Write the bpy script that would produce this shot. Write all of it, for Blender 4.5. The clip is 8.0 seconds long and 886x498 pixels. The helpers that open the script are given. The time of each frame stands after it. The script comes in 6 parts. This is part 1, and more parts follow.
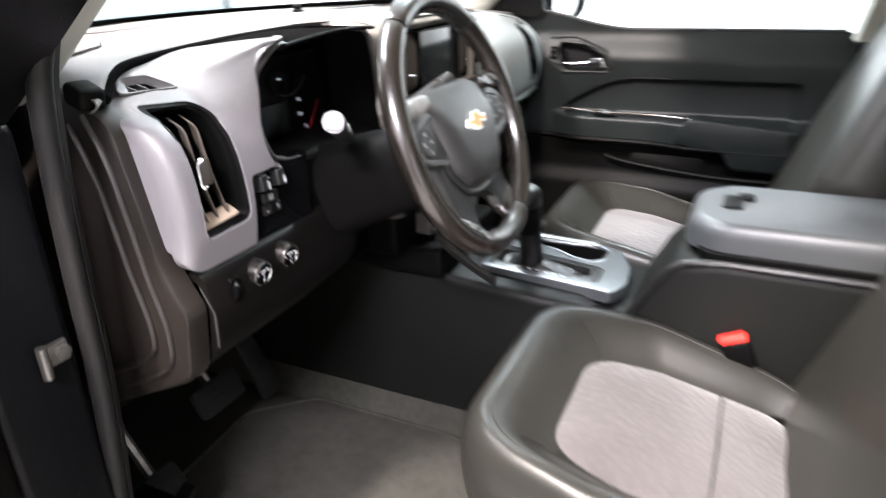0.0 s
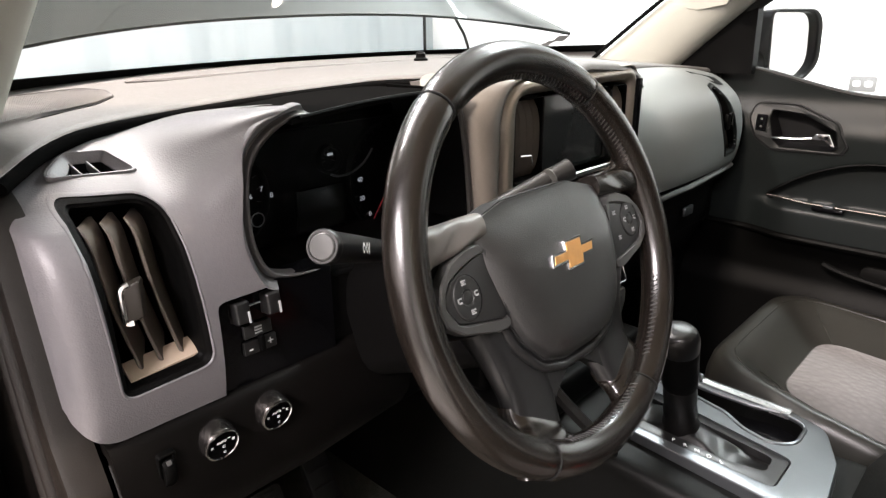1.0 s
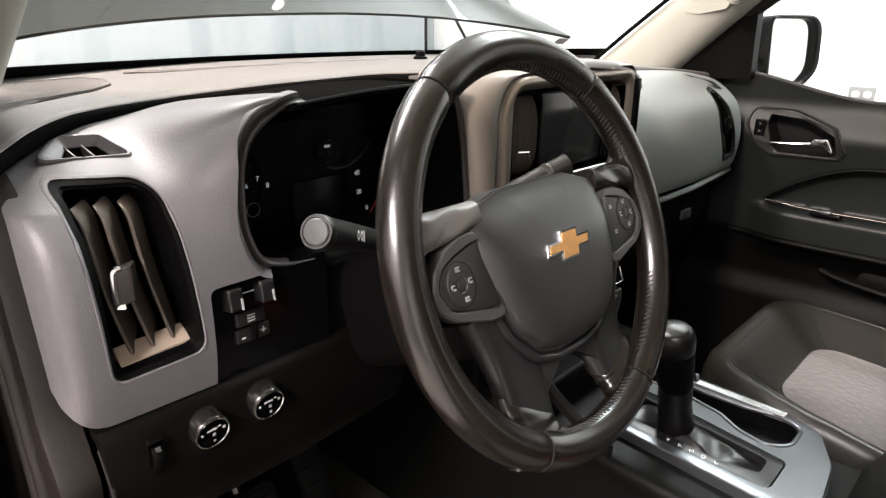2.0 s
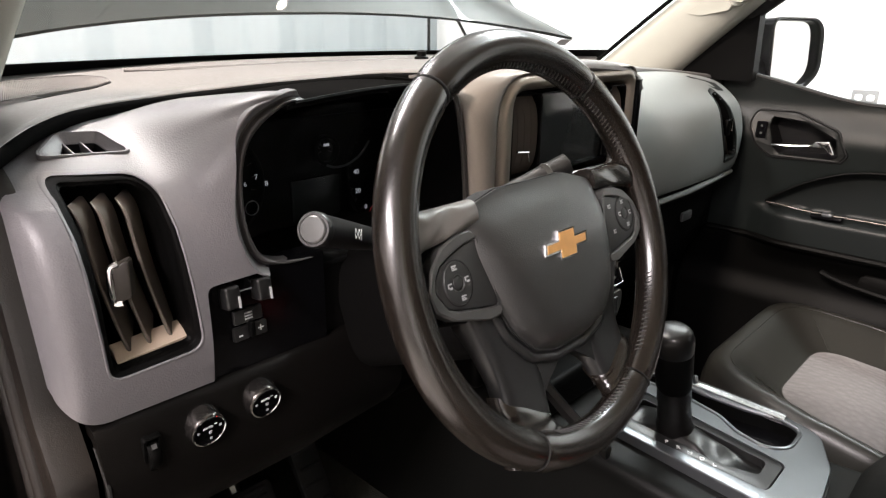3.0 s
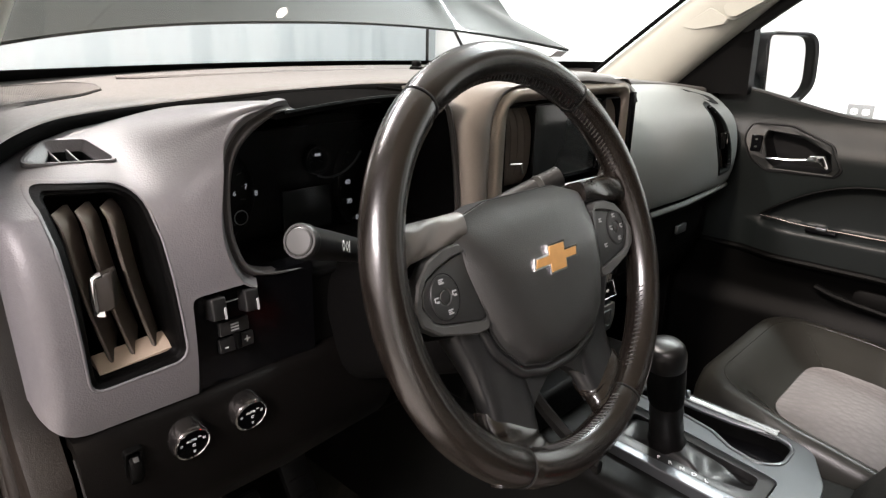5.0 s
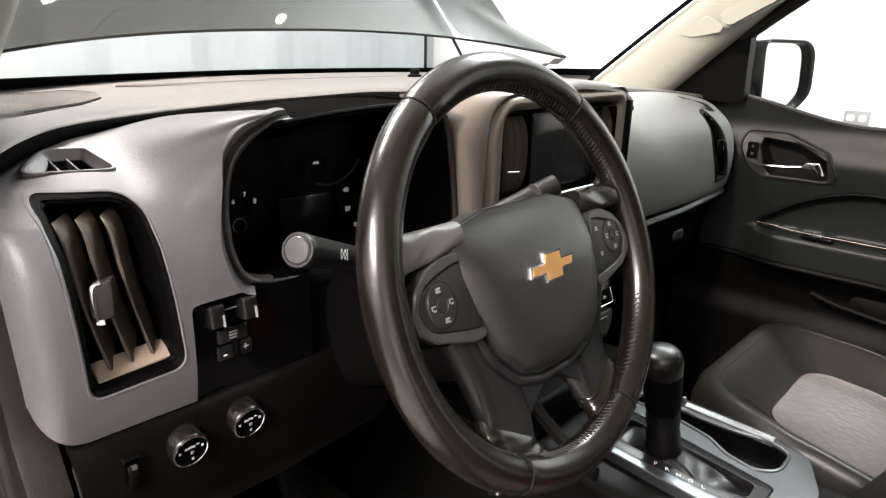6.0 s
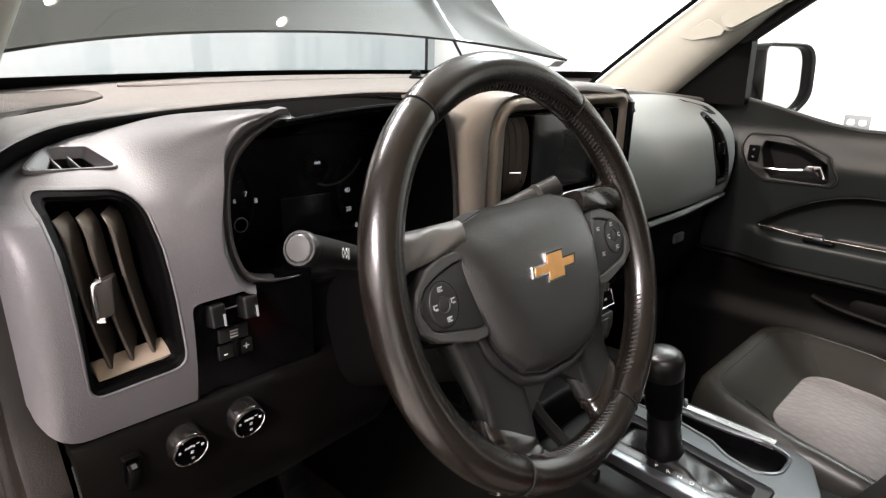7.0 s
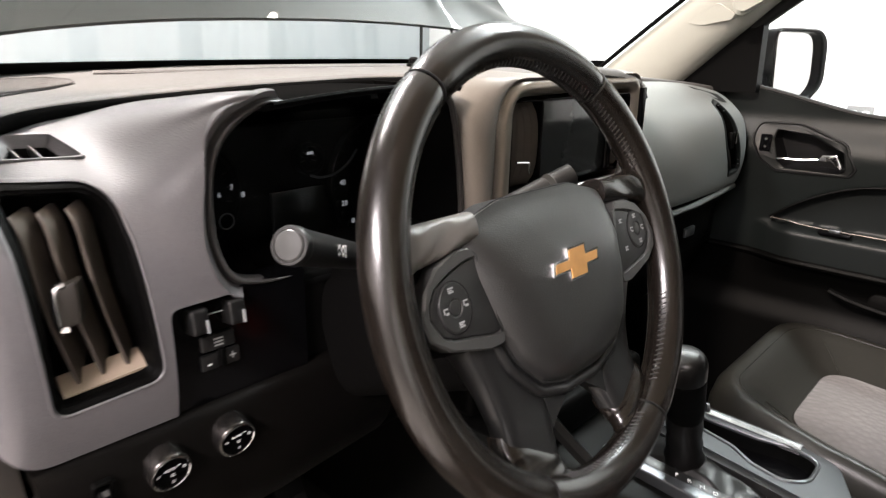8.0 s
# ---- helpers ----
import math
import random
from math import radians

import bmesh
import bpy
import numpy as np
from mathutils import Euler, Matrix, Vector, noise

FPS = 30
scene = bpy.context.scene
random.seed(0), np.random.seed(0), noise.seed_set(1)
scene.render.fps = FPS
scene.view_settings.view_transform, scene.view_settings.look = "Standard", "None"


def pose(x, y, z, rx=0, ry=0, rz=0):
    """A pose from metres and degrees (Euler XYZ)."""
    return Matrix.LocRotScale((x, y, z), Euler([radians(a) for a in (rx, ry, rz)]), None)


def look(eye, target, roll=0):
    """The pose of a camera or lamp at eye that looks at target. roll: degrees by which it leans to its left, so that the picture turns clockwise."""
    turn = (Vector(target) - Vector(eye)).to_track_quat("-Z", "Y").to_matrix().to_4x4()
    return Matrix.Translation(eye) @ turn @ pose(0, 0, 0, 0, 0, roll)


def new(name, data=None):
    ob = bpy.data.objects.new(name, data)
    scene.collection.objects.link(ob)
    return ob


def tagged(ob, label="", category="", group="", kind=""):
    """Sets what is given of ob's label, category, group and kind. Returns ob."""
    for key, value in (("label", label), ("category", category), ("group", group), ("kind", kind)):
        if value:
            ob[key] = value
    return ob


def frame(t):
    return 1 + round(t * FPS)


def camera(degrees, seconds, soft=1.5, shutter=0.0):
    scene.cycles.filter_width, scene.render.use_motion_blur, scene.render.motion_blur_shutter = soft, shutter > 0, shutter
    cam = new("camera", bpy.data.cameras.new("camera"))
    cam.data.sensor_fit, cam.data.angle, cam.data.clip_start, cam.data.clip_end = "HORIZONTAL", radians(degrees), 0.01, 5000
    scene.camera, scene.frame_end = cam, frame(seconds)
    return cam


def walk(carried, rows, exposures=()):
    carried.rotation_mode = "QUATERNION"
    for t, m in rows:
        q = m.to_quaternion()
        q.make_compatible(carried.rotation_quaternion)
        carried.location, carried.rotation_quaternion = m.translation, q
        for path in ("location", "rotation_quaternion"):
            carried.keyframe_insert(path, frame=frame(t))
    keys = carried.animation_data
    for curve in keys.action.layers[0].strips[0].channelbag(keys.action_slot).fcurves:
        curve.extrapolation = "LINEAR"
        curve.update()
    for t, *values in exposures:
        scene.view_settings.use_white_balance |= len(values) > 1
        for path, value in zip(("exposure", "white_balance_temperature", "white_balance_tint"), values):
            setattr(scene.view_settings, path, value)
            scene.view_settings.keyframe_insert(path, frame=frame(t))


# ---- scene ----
cam = camera(68.2, 8.0, soft=1.3, shutter=0.5)
PATH = [
    (0, (-1.211, -0.351, 1.442), (0.452, 0.444, 0.665), -1.5),
    (0.5, (-0.949, -0.286, 1.441), (0.513, 0.863, 0.703), -0.6),
    (1, (-0.826, -0.285, 1.444), (0.548, 1.007, 0.778), -0.5),
    (1.5, (-0.826, -0.287, 1.434), (0.555, 1.007, 0.786), 0.2),
    (3, (-0.823, -0.292, 1.426), (0.556, 1.007, 0.784), 0.7),
    (3.5, (-0.818, -0.293, 1.427), (0.563, 1.006, 0.791), 0.8),
    (4, (-0.816, -0.292, 1.426), (0.569, 1.007, 0.798), 1.0),
    (4.5, (-0.813, -0.292, 1.426), (0.574, 1.008, 0.804), 1.2),
    (6, (-0.815, -0.296, 1.432), (0.582, 1.003, 0.83), 1.4),
    (6.5, (-0.816, -0.296, 1.431), (0.581, 1.006, 0.836), 1.4),
    (7, (-0.816, -0.295, 1.428), (0.583, 1.006, 0.837), 1.6),
    (7.5, (-0.84, -0.287, 1.424), (0.56, 1.013, 0.832), 1.5),
    (8, (-0.78, -0.248, 1.408), (0.627, 1.042, 0.811), 1.1),
]
walk(cam, [(t, look(eye, target, roll)) for t, eye, target, roll in PATH], [(0.0, 0.98, 6000, 13), (0.5, 0.86, 6250, 14), (1.0, 0.22, 6450, 14), (1.5, 0.06, 6500, 14), (4.5, 0.03, 6480, 14), (6.0, 0.07, 6520, 14), (8.0, 0.01, 6480, 14)])

# ---- world and lamps ----
world = bpy.data.worlds.new("world")
scene.world = world
world.use_nodes = True
world.node_tree.nodes["Background"].inputs["Color"].default_value = (0.9, 0.95, 1.0, 1)
world.node_tree.nodes["Background"].inputs["Strength"].default_value = 0.02
scene.view_settings.exposure = 0.0


def area_lamp(name, at, target, sx, sy, watts, colour):
    data = bpy.data.lights.new(name, "AREA")
    data.shape, data.size, data.size_y, data.energy, data.color = "RECTANGLE", sx, sy, watts, colour
    ob = new(name, data)
    ob.matrix_world = look(at, target)
    return ob


CEIL = 3.4
# workshop lamps under the ceiling: (x, y, length along x, length along y, watts, colour)
SHOP_LAMPS = [
    (-2.1, 0.2, 0.26, 0.26, 265, (1.0, 0.86, 0.72)),
    (-3.4, -0.9, 0.30, 1.2, 400, (1.0, 0.92, 0.91)),
    (1.75, 0.1, 0.20, 2.6, 165, (0.90, 1.0, 0.97)),
    (-0.75, 1.30, 1.4, 0.25, 138, (1.0, 0.95, 0.89)),
    (0.6, 2.9, 2.4, 0.25, 34, (0.90, 0.97, 1.0)),
]
# small round spots in the ceiling: (x, y)
SPOTS = [(0.57, 0.90), (1.19, 0.85), (1.20, 0.73), (-0.2, 2.0), (0.9, 2.1), (-1.6, 1.9)]
for lx, ly, sx, sy, watts, colour in SHOP_LAMPS:
    area_lamp("shop_lamp_light", (lx, ly, CEIL - 0.115), (lx, ly + 0.0001, 0), sx, sy, watts, colour)

# ---- materials ----


def material(name, base, rough=0.5, metal=0.0, vary=0.25, vscale=8.0, grain=0.0, gscale=900.0, stain=0.0, sscale=3.0, coat=0.0, spec=0.5, sheen=0.0, rvar=0.1, crease=0.0, cscale=70.0):
    """Principled surface with large and small colour variation, fine grain relief and patchy gloss."""
    m = bpy.data.materials.new(name)
    m.use_nodes = True
    nt = m.node_tree
    b = nt.nodes["Principled BSDF"]
    b.inputs["Metallic"].default_value = metal
    b.inputs["Coat Weight"].default_value = coat
    b.inputs["Coat Roughness"].default_value = 0.08
    b.inputs["Specular IOR Level"].default_value = spec
    b.inputs["Sheen Weight"].default_value = sheen
    co = nt.nodes.new("ShaderNodeTexCoord")

    def noise_node(scale, detail=4.0):
        n = nt.nodes.new("ShaderNodeTexNoise")
        n.inputs["Scale"].default_value, n.inputs["Detail"].default_value = scale, detail
        nt.links.new(co.outputs["Object"], n.inputs["Vector"])
        return n

    big, small = noise_node(vscale), noise_node(vscale * 43, 4.0)
    add = nt.nodes.new("ShaderNodeMath")
    add.operation = "ADD"
    nt.links.new(big.outputs["Fac"], add.inputs[0])
    nt.links.new(small.outputs["Fac"], add.inputs[1])
    ramp = nt.nodes.new("ShaderNodeMapRange")
    ramp.inputs["From Min"].default_value, ramp.inputs["From Max"].default_value = 0.6, 1.4
    ramp.inputs["To Min"].default_value, ramp.inputs["To Max"].default_value = 1 - vary, 1 + vary
    nt.links.new(add.outputs[0], ramp.inputs["Value"])
    mul = nt.nodes.new("ShaderNodeMix")
    mul.data_type, mul.blend_type = "RGBA", "MULTIPLY"
    mul.inputs["Factor"].default_value = 1.0
    mul.inputs["A"].default_value = (*base, 1)
    nt.links.new(ramp.outputs["Result"], mul.inputs["B"])
    nt.links.new(mul.outputs["Result"], b.inputs["Base Color"])
    rr = nt.nodes.new("ShaderNodeMapRange")
    rr.inputs["From Min"].default_value, rr.inputs["From Max"].default_value = 0.3, 0.7
    rr.inputs["To Min"].default_value, rr.inputs["To Max"].default_value = max(0.02, rough * (1 - rvar)), min(1, rough * (1 + rvar))
    nt.links.new(small.outputs["Fac"], rr.inputs["Value"])
    nt.links.new(rr.outputs["Result"], b.inputs["Roughness"])
    if crease > 0:
        cn = noise_node(cscale, 3.0)
        cb = nt.nodes.new("ShaderNodeBump")
        cb.inputs["Strength"].default_value, cb.inputs["Distance"].default_value = crease, 0.003
        nt.links.new(cn.outputs["Fac"], cb.inputs["Height"])
        nt.links.new(cb.outputs["Normal"], b.inputs["Normal"])
    if grain > 0:
        v = nt.nodes.new("ShaderNodeTexVoronoi")
        v.inputs["Scale"].default_value = gscale
        nt.links.new(co.outputs["Object"], v.inputs["Vector"])
        bump = nt.nodes.new("ShaderNodeBump")
        bump.inputs["Strength"].default_value, bump.inputs["Distance"].default_value = grain, 0.0005
        nt.links.new(v.outputs["Distance"], bump.inputs["Height"])
        if crease > 0:
            nt.links.new(cb.outputs["Normal"], bump.inputs["Normal"])
        nt.links.new(bump.outputs["Normal"], b.inputs["Normal"])
    return m


def glass(name, gloss=0.04, tint=(1, 1, 1)):
    """A clear pane: see-through, with a mirror sheen that grows towards grazing views."""
    m = bpy.data.materials.new(name)
    m.use_nodes = True
    nt = m.node_tree
    nt.nodes.remove(nt.nodes["Principled BSDF"])
    clear, shine, mix, weight, power, total = (nt.nodes.new(k) for k in ("ShaderNodeBsdfTransparent", "ShaderNodeBsdfGlossy", "ShaderNodeMixShader", "ShaderNodeLayerWeight", "ShaderNodeMath", "ShaderNodeMath"))
    clear.inputs["Color"].default_value = (*tint, 1)
    shine.inputs["Roughness"].default_value = 0.01
    weight.inputs["Blend"].default_value = 0.5
    power.operation, power.inputs[1].default_value = "POWER", 5.0
    total.operation, total.inputs[1].default_value, total.inputs[2].default_value = "MULTIPLY_ADD", 0.6, gloss
    nt.links.new(weight.outputs["Facing"], power.inputs[0])
    nt.links.new(power.outputs[0], total.inputs[0])
    nt.links.new(total.outputs[0], mix.inputs[0])
    nt.links.new(clear.outputs[0], mix.inputs[1])
    nt.links.new(shine.outputs[0], mix.inputs[2])
    nt.links.new(mix.outputs[0], nt.nodes["Material Output"].inputs["Surface"])
    return m


def glowing(name, colour, strength):
    m = bpy.data.materials.new(name)
    m.use_nodes = True
    b = m.node_tree.nodes["Principled BSDF"]
    b.inputs["Emission Color"].default_value = (*colour, 1)
    b.inputs["Emission Strength"].default_value = strength
    return m


def fabric(name, base, cell=0.016):
    """Woven seat cloth with a raised pattern of small cells."""
    m = material(name, base, 0.9, vary=0.08, vscale=12, sheen=0.3, spec=0.2)
    nt = m.node_tree
    co = nt.nodes.new("ShaderNodeTexCoord")
    v = nt.nodes.new("ShaderNodeTexVoronoi")
    v.inputs["Scale"].default_value, v.inputs["Randomness"].default_value = 1 / cell, 0.75
    nt.links.new(co.outputs["Object"], v.inputs["Vector"])
    w = nt.nodes.new("ShaderNodeTexNoise")
    w.inputs["Scale"].default_value = 900
    nt.links.new(co.outputs["Object"], w.inputs["Vector"])
    s = nt.nodes.new("ShaderNodeMath")
    s.operation = "MULTIPLY_ADD"
    s.inputs[1].default_value = 0.15
    nt.links.new(w.outputs["Fac"], s.inputs[0])
    nt.links.new(v.outputs["Distance"], s.inputs[2])
    bump = nt.nodes.new("ShaderNodeBump")
    bump.inputs["Strength"].default_value, bump.inputs["Distance"].default_value = 0.5, 0.002
    nt.links.new(s.outputs[0], bump.inputs["Height"])
    b = nt.nodes["Principled BSDF"]
    nt.links.new(bump.outputs["Normal"], b.inputs["Normal"])
    tone = nt.nodes.new("ShaderNodeMapRange")
    tone.inputs["From Min"].default_value, tone.inputs["From Max"].default_value = 0.1, 0.6
    tone.inputs["To Min"].default_value, tone.inputs["To Max"].default_value = 1.07, 0.87
    nt.links.new(v.outputs["Distance"], tone.inputs["Value"])
    mix = nt.nodes.new("ShaderNodeMix")
    mix.data_type, mix.blend_type = "RGBA", "MULTIPLY"
    mix.inputs["Factor"].default_value = 1.0
    nt.links.new(b.inputs["Base Color"].links[0].from_socket, mix.inputs["A"])
    nt.links.new(tone.outputs["Result"], mix.inputs["B"])
    nt.links.new(mix.outputs["Result"], b.inputs["Base Color"])
    return m


M_TRIM = material("grey_trim", (0.128, 0.122, 0.127), 0.46, vary=0.08, vscale=5, grain=0.3, gscale=620, spec=0.6)
M_SURROUND = material("satin_surround", (0.125, 0.112, 0.099), 0.40, vary=0.08, vscale=9, grain=0.15, gscale=850)
M_PAD = material("grey_pad", (0.098, 0.0925, 0.0885), 0.52, vary=0.15, vscale=6, grain=0.3, gscale=700, spec=0.40)
M_PASS = material("grey_soft_pad", (0.172, 0.184, 0.180), 0.45, vary=0.10, vscale=6, grain=0.16, gscale=900)
M_DOOR = material("dark_door_vinyl", (0.0052, 0.0068, 0.0066), 0.40, vary=0.12, vscale=6, grain=0.2, gscale=900, spec=0.17)
M_BEZEL = material("dark_bezel_plastic", (0.0052, 0.0058, 0.0056), 0.40, vary=0.1, vscale=9, spec=0.18)
M_INSET = material("black_inset_vinyl", (0.0060, 0.0076, 0.0076), 0.42, vary=0.12, vscale=7, grain=0.2, gscale=900, spec=0.2)
M_DARK = material("black_plastic", (0.0016, 0.0016, 0.00155), 0.48, vary=0.2, vscale=9, grain=0.12, gscale=900, spec=0.06)
M_BROWN = material("charcoal_plastic", (0.0032, 0.0028, 0.0025), 0.42, vary=0.15, vscale=9, grain=0.22, gscale=900, spec=0.09)
M_CONSOLE = material("console_plastic", (0.0038, 0.0040, 0.0035), 0.5, vary=0.2, vscale=9, grain=0.15, gscale=900, spec=0.15)
M_GLOSS = material("piano_black", (0.0022, 0.0022, 0.0026), 0.16, vary=0.05, rvar=0.0, spec=0.12)
M_SLAT = material("vent_slat_plastic", (0.078, 0.064, 0.053), 0.45, vary=0.12, spec=0.3)
M_TAB = material("vane_tab_plastic", (0.016, 0.013, 0.010), 0.5, vary=0.12, spec=0.25)
M_GATE = material("gear_panel_plastic", (0.009, 0.009, 0.009), 0.34, vary=0.08, vscale=20)
M_RIDGE = material("instrument_ridge", (0.040, 0.037, 0.036), 0.36, vary=0.1, vscale=9, grain=0.15)
# tan base colour stands in for warm lamplight on dark vent plastic
M_VENTFLOOR_LIT = material("vent_plastic_lamplit", (0.42, 0.335, 0.26), 0.42, vary=0.12, vscale=40)
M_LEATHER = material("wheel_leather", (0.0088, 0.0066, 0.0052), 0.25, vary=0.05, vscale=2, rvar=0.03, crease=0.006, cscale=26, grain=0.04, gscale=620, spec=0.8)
# wheel leather again, with the lamp's reflection put into a paler base colour
M_LEATHER_LIT = material("lit_creased_leather", (0.105, 0.098, 0.088), 0.36, vary=0.06, vscale=12, rvar=0.0, crease=0.16, cscale=26, spec=0.8)
M_FRAME = material("spoke_frame_plastic", (0.0135, 0.0138, 0.0136), 0.30, vary=0.08, vscale=9, rvar=0.0)
M_COVER = material("airbag_cover_vinyl", (0.0150, 0.0152, 0.0146), 0.43, vary=0.10, vscale=12, grain=0.22, gscale=800, spec=0.85)
M_PADFRAME = material("switch_frame_plastic", (0.048, 0.049, 0.047), 0.34, vary=0.06, vscale=9, rvar=0.0)
M_PADFACE = material("switch_pad_rubber", (0.016, 0.0165, 0.016), 0.45, vary=0.08, vscale=9)
M_STITCH = material("thread", (0.012, 0.0115, 0.011), 0.6)
M_CHROME = material("chrome", (0.85, 0.85, 0.86), 0.10, metal=1.0, vary=0.05)
M_SATIN = material("satin_silver", (0.155, 0.165, 0.173), 0.34, metal=0.85, vary=0.08, vscale=20)
M_RAIL = material("bright_satin_silver", (0.46, 0.47, 0.48), 0.24, metal=0.9, vary=0.03, vscale=4, rvar=0.0)
M_SHIFT = material("gaiter_leather", (0.0036, 0.0034, 0.0033), 0.33, vary=0.08, vscale=12, crease=0.03, cscale=40, spec=0.45)
M_BRONZE = material("satin_frame", (0.215, 0.188, 0.158), 0.30, metal=0.5, vary=0.08, vscale=20)
M_GOLD = material("gold_badge", (0.62, 0.33, 0.11), 0.35, metal=0.4, vary=0.12, vscale=120, grain=0.3, gscale=900)
M_SCREEN = material("dark_screen", (0.026, 0.028, 0.029), 0.12, vary=0.1)
M_DIAL = material("gauge_face", (0.003, 0.003, 0.0035), 0.6, vary=0.1, spec=0.2)
M_VISOR = material("matt_black", (0.004, 0.004, 0.004), 0.9, vary=0.1, spec=0.0)
M_DIM_PRINT = material("dim_print", (0.03, 0.03, 0.03), 0.6, vary=0.05)
M_PRINT = material("grey_print", (0.35, 0.36, 0.36), 0.6, vary=0.05)
M_WHITE = material("white_print", (0.75, 0.76, 0.76), 0.6, vary=0.05)
M_NEEDLE = material("red_needle", (0.55, 0.02, 0.03), 0.4)
M_SEAT = material("seat_vinyl", (0.0152, 0.0150, 0.0130), 0.34, vary=0.15, vscale=9, grain=0.10, gscale=700, spec=0.28)
M_SEAT_LIGHT = material("seat_vinyl_grey", (0.034, 0.037, 0.039), 0.42, vary=0.12, vscale=9, grain=0.16, gscale=700)
M_CLOTH = fabric("seat_cloth", (0.063, 0.056, 0.0545), 0.013)
M_HEADLINER = material("headliner_cloth", (0.70, 0.62, 0.51), 0.9, vary=0.06, vscale=12, grain=0.3, gscale=700)
M_BEIGE = material("beige_pillar_trim", (0.300, 0.300, 0.262), 0.75, vary=0.06, vscale=12, grain=0.3, gscale=900)
M_BAND = material("black_frit", (0.0015, 0.0015, 0.0015), 0.7, vary=0.1, spec=0.05)
M_RUBBER = material("black_rubber", (0.012, 0.012, 0.012), 0.6, vary=0.2, spec=0.2)
M_SEAL = material("door_seal_rubber", (0.0055, 0.0052, 0.0050), 0.55, vary=0.2, vscale=30, spec=0.2)
M_COLUMN = material("dark_column_plastic", (0.0020, 0.0019, 0.0018), 0.6, vary=0.12, vscale=9, grain=0.2, gscale=900, spec=0.06)
M_JAMB = material("black_paint", (0.0035, 0.0035, 0.0039), 0.30, vary=0.15, spec=0.09)
M_ENDCAP = material("charcoal_end_cover", (0.0075, 0.0060, 0.0050), 0.40, vary=0.12, vscale=9, grain=0.2, gscale=900, spec=0.4)
M_HOODPAINT = material("dark_green_grey_paint", (0.010, 0.0130, 0.0120), 0.35, metal=0.1, vary=0.1, coat=0.55, spec=0.25)
M_HOODPAINT.node_tree.nodes["Principled BSDF"].inputs["Coat Roughness"].default_value = 0.012
M_CARPET = material("carpet", (0.028, 0.0275, 0.023), 0.95, vary=0.4, vscale=60, grain=1.0, gscale=350, spec=0.1)
M_MAT = material("floor_mat_cloth", (0.038, 0.0365, 0.032), 0.95, vary=0.3, vscale=40, grain=1.0, gscale=300, spec=0.1)
M_RED = material("red_button", (0.75, 0.03, 0.02), 0.35, vary=0.1)
M_WALL = material("white_wall_paint", (0.84, 0.86, 0.86), 0.7, vary=0.03, vscale=1.5)
M_DIM = material("grey_wall_paint", (0.28, 0.27, 0.26), 0.7, vary=0.05, vscale=1.5)
M_FLOOR = material("workshop_concrete", (0.30, 0.29, 0.275), 0.45, vary=0.2, vscale=1.2)
M_PANELWALL = material("pale_sheet_wall", (0.31, 0.345, 0.357), 0.6, vary=0.05, vscale=1.0)
M_DARKCHROME = material("dark_chrome", (0.080, 0.074, 0.070), 0.24, metal=0.9, vary=0.08, vscale=30)
M_STEEL = material("zinc_steel", (0.13, 0.125, 0.115), 0.40, metal=0.8, vary=0.3, vscale=40)
M_OUTLET = material("pale_grey_plate", (0.24, 0.24, 0.24), 0.4, vary=0.05)
M_GLASS = glass("window_glass")
M_LENS = glass("gauge_lens", 0.02, (0.75, 0.76, 0.78))
M_MIRROR = material("mirror_glass", (0.92, 0.94, 0.94), 0.02, metal=1.0, vary=0.01)
M_LIT = glowing("lit_numerals", (0.85, 0.90, 0.95), 0.28)
M_LAMP = glowing("lamp_diffuser", (1.0, 0.97, 0.93), 6.0)

# ---- mesh helpers ----


def finish(bm, angle=38):
    bmesh.ops.recalc_face_normals(bm, faces=bm.faces)
    for f in bm.faces:
        f.smooth = True
    for e in bm.edges:
        e.smooth = len(e.link_faces) == 2 and e.calc_face_angle(0) < radians(angle)
    return bm


def to_mesh(name, bm, mat, angle=38):
    finish(bm, angle)
    me = bpy.data.meshes.new(name)
    bm.to_mesh(me)
    bm.free()
    me.materials.append(mat)
    return me


def part(name, bm, mat, parent=None, label="", at=(0, 0, 0), angle=38):
    """One mesh object made of bm (in world places) under a thing or a part."""
    base = parent.matrix_world.translation if parent else Vector(at)
    bm.transform(Matrix.Translation(-base))
    ob = new(name, to_mesh(name, bm, mat, angle))
    if parent:
        ob.parent = parent
        ob.matrix_world = Matrix.Translation(base)
    else:
        ob.matrix_world = Matrix.Translation(base)
    if label:
        ob["label"] = label
    return ob


def thing(name, at, label, category, group="", kind=""):
    ob = new(name)
    ob.empty_display_size = 0.05
    ob.matrix_world = Matrix.Translation(at)
    return tagged(ob, label, category, group, kind)


def structure(name, bm, mat, label, angle=38):
    return tagged(part(name, bm, mat, None, label, angle=angle), label, "", "", "structure")


def joined(*bms):
    out = bmesh.new()
    for b in bms:
        me = bpy.data.meshes.new("tmp")
        b.to_mesh(me)
        out.from_mesh(me)
        b.free()
        bpy.data.meshes.remove(me)
    return out


def moved(bm, m):
    bm.transform(m)
    return bm


def box(x0, x1, y0, y1, z0, z1, bev=0.003, seg=2):
    bm = bmesh.new()
    bmesh.ops.create_cube(bm, size=1)
    bm.transform(Matrix.Translation(((x0 + x1) / 2, (y0 + y1) / 2, (z0 + z1) / 2)) @ Matrix.Diagonal((x1 - x0, y1 - y0, z1 - z0, 1)))
    if bev > 0:
        bmesh.ops.bevel(bm, geom=bm.edges[:], offset=bev, segments=seg, profile=0.5, affect="EDGES")
    return bm


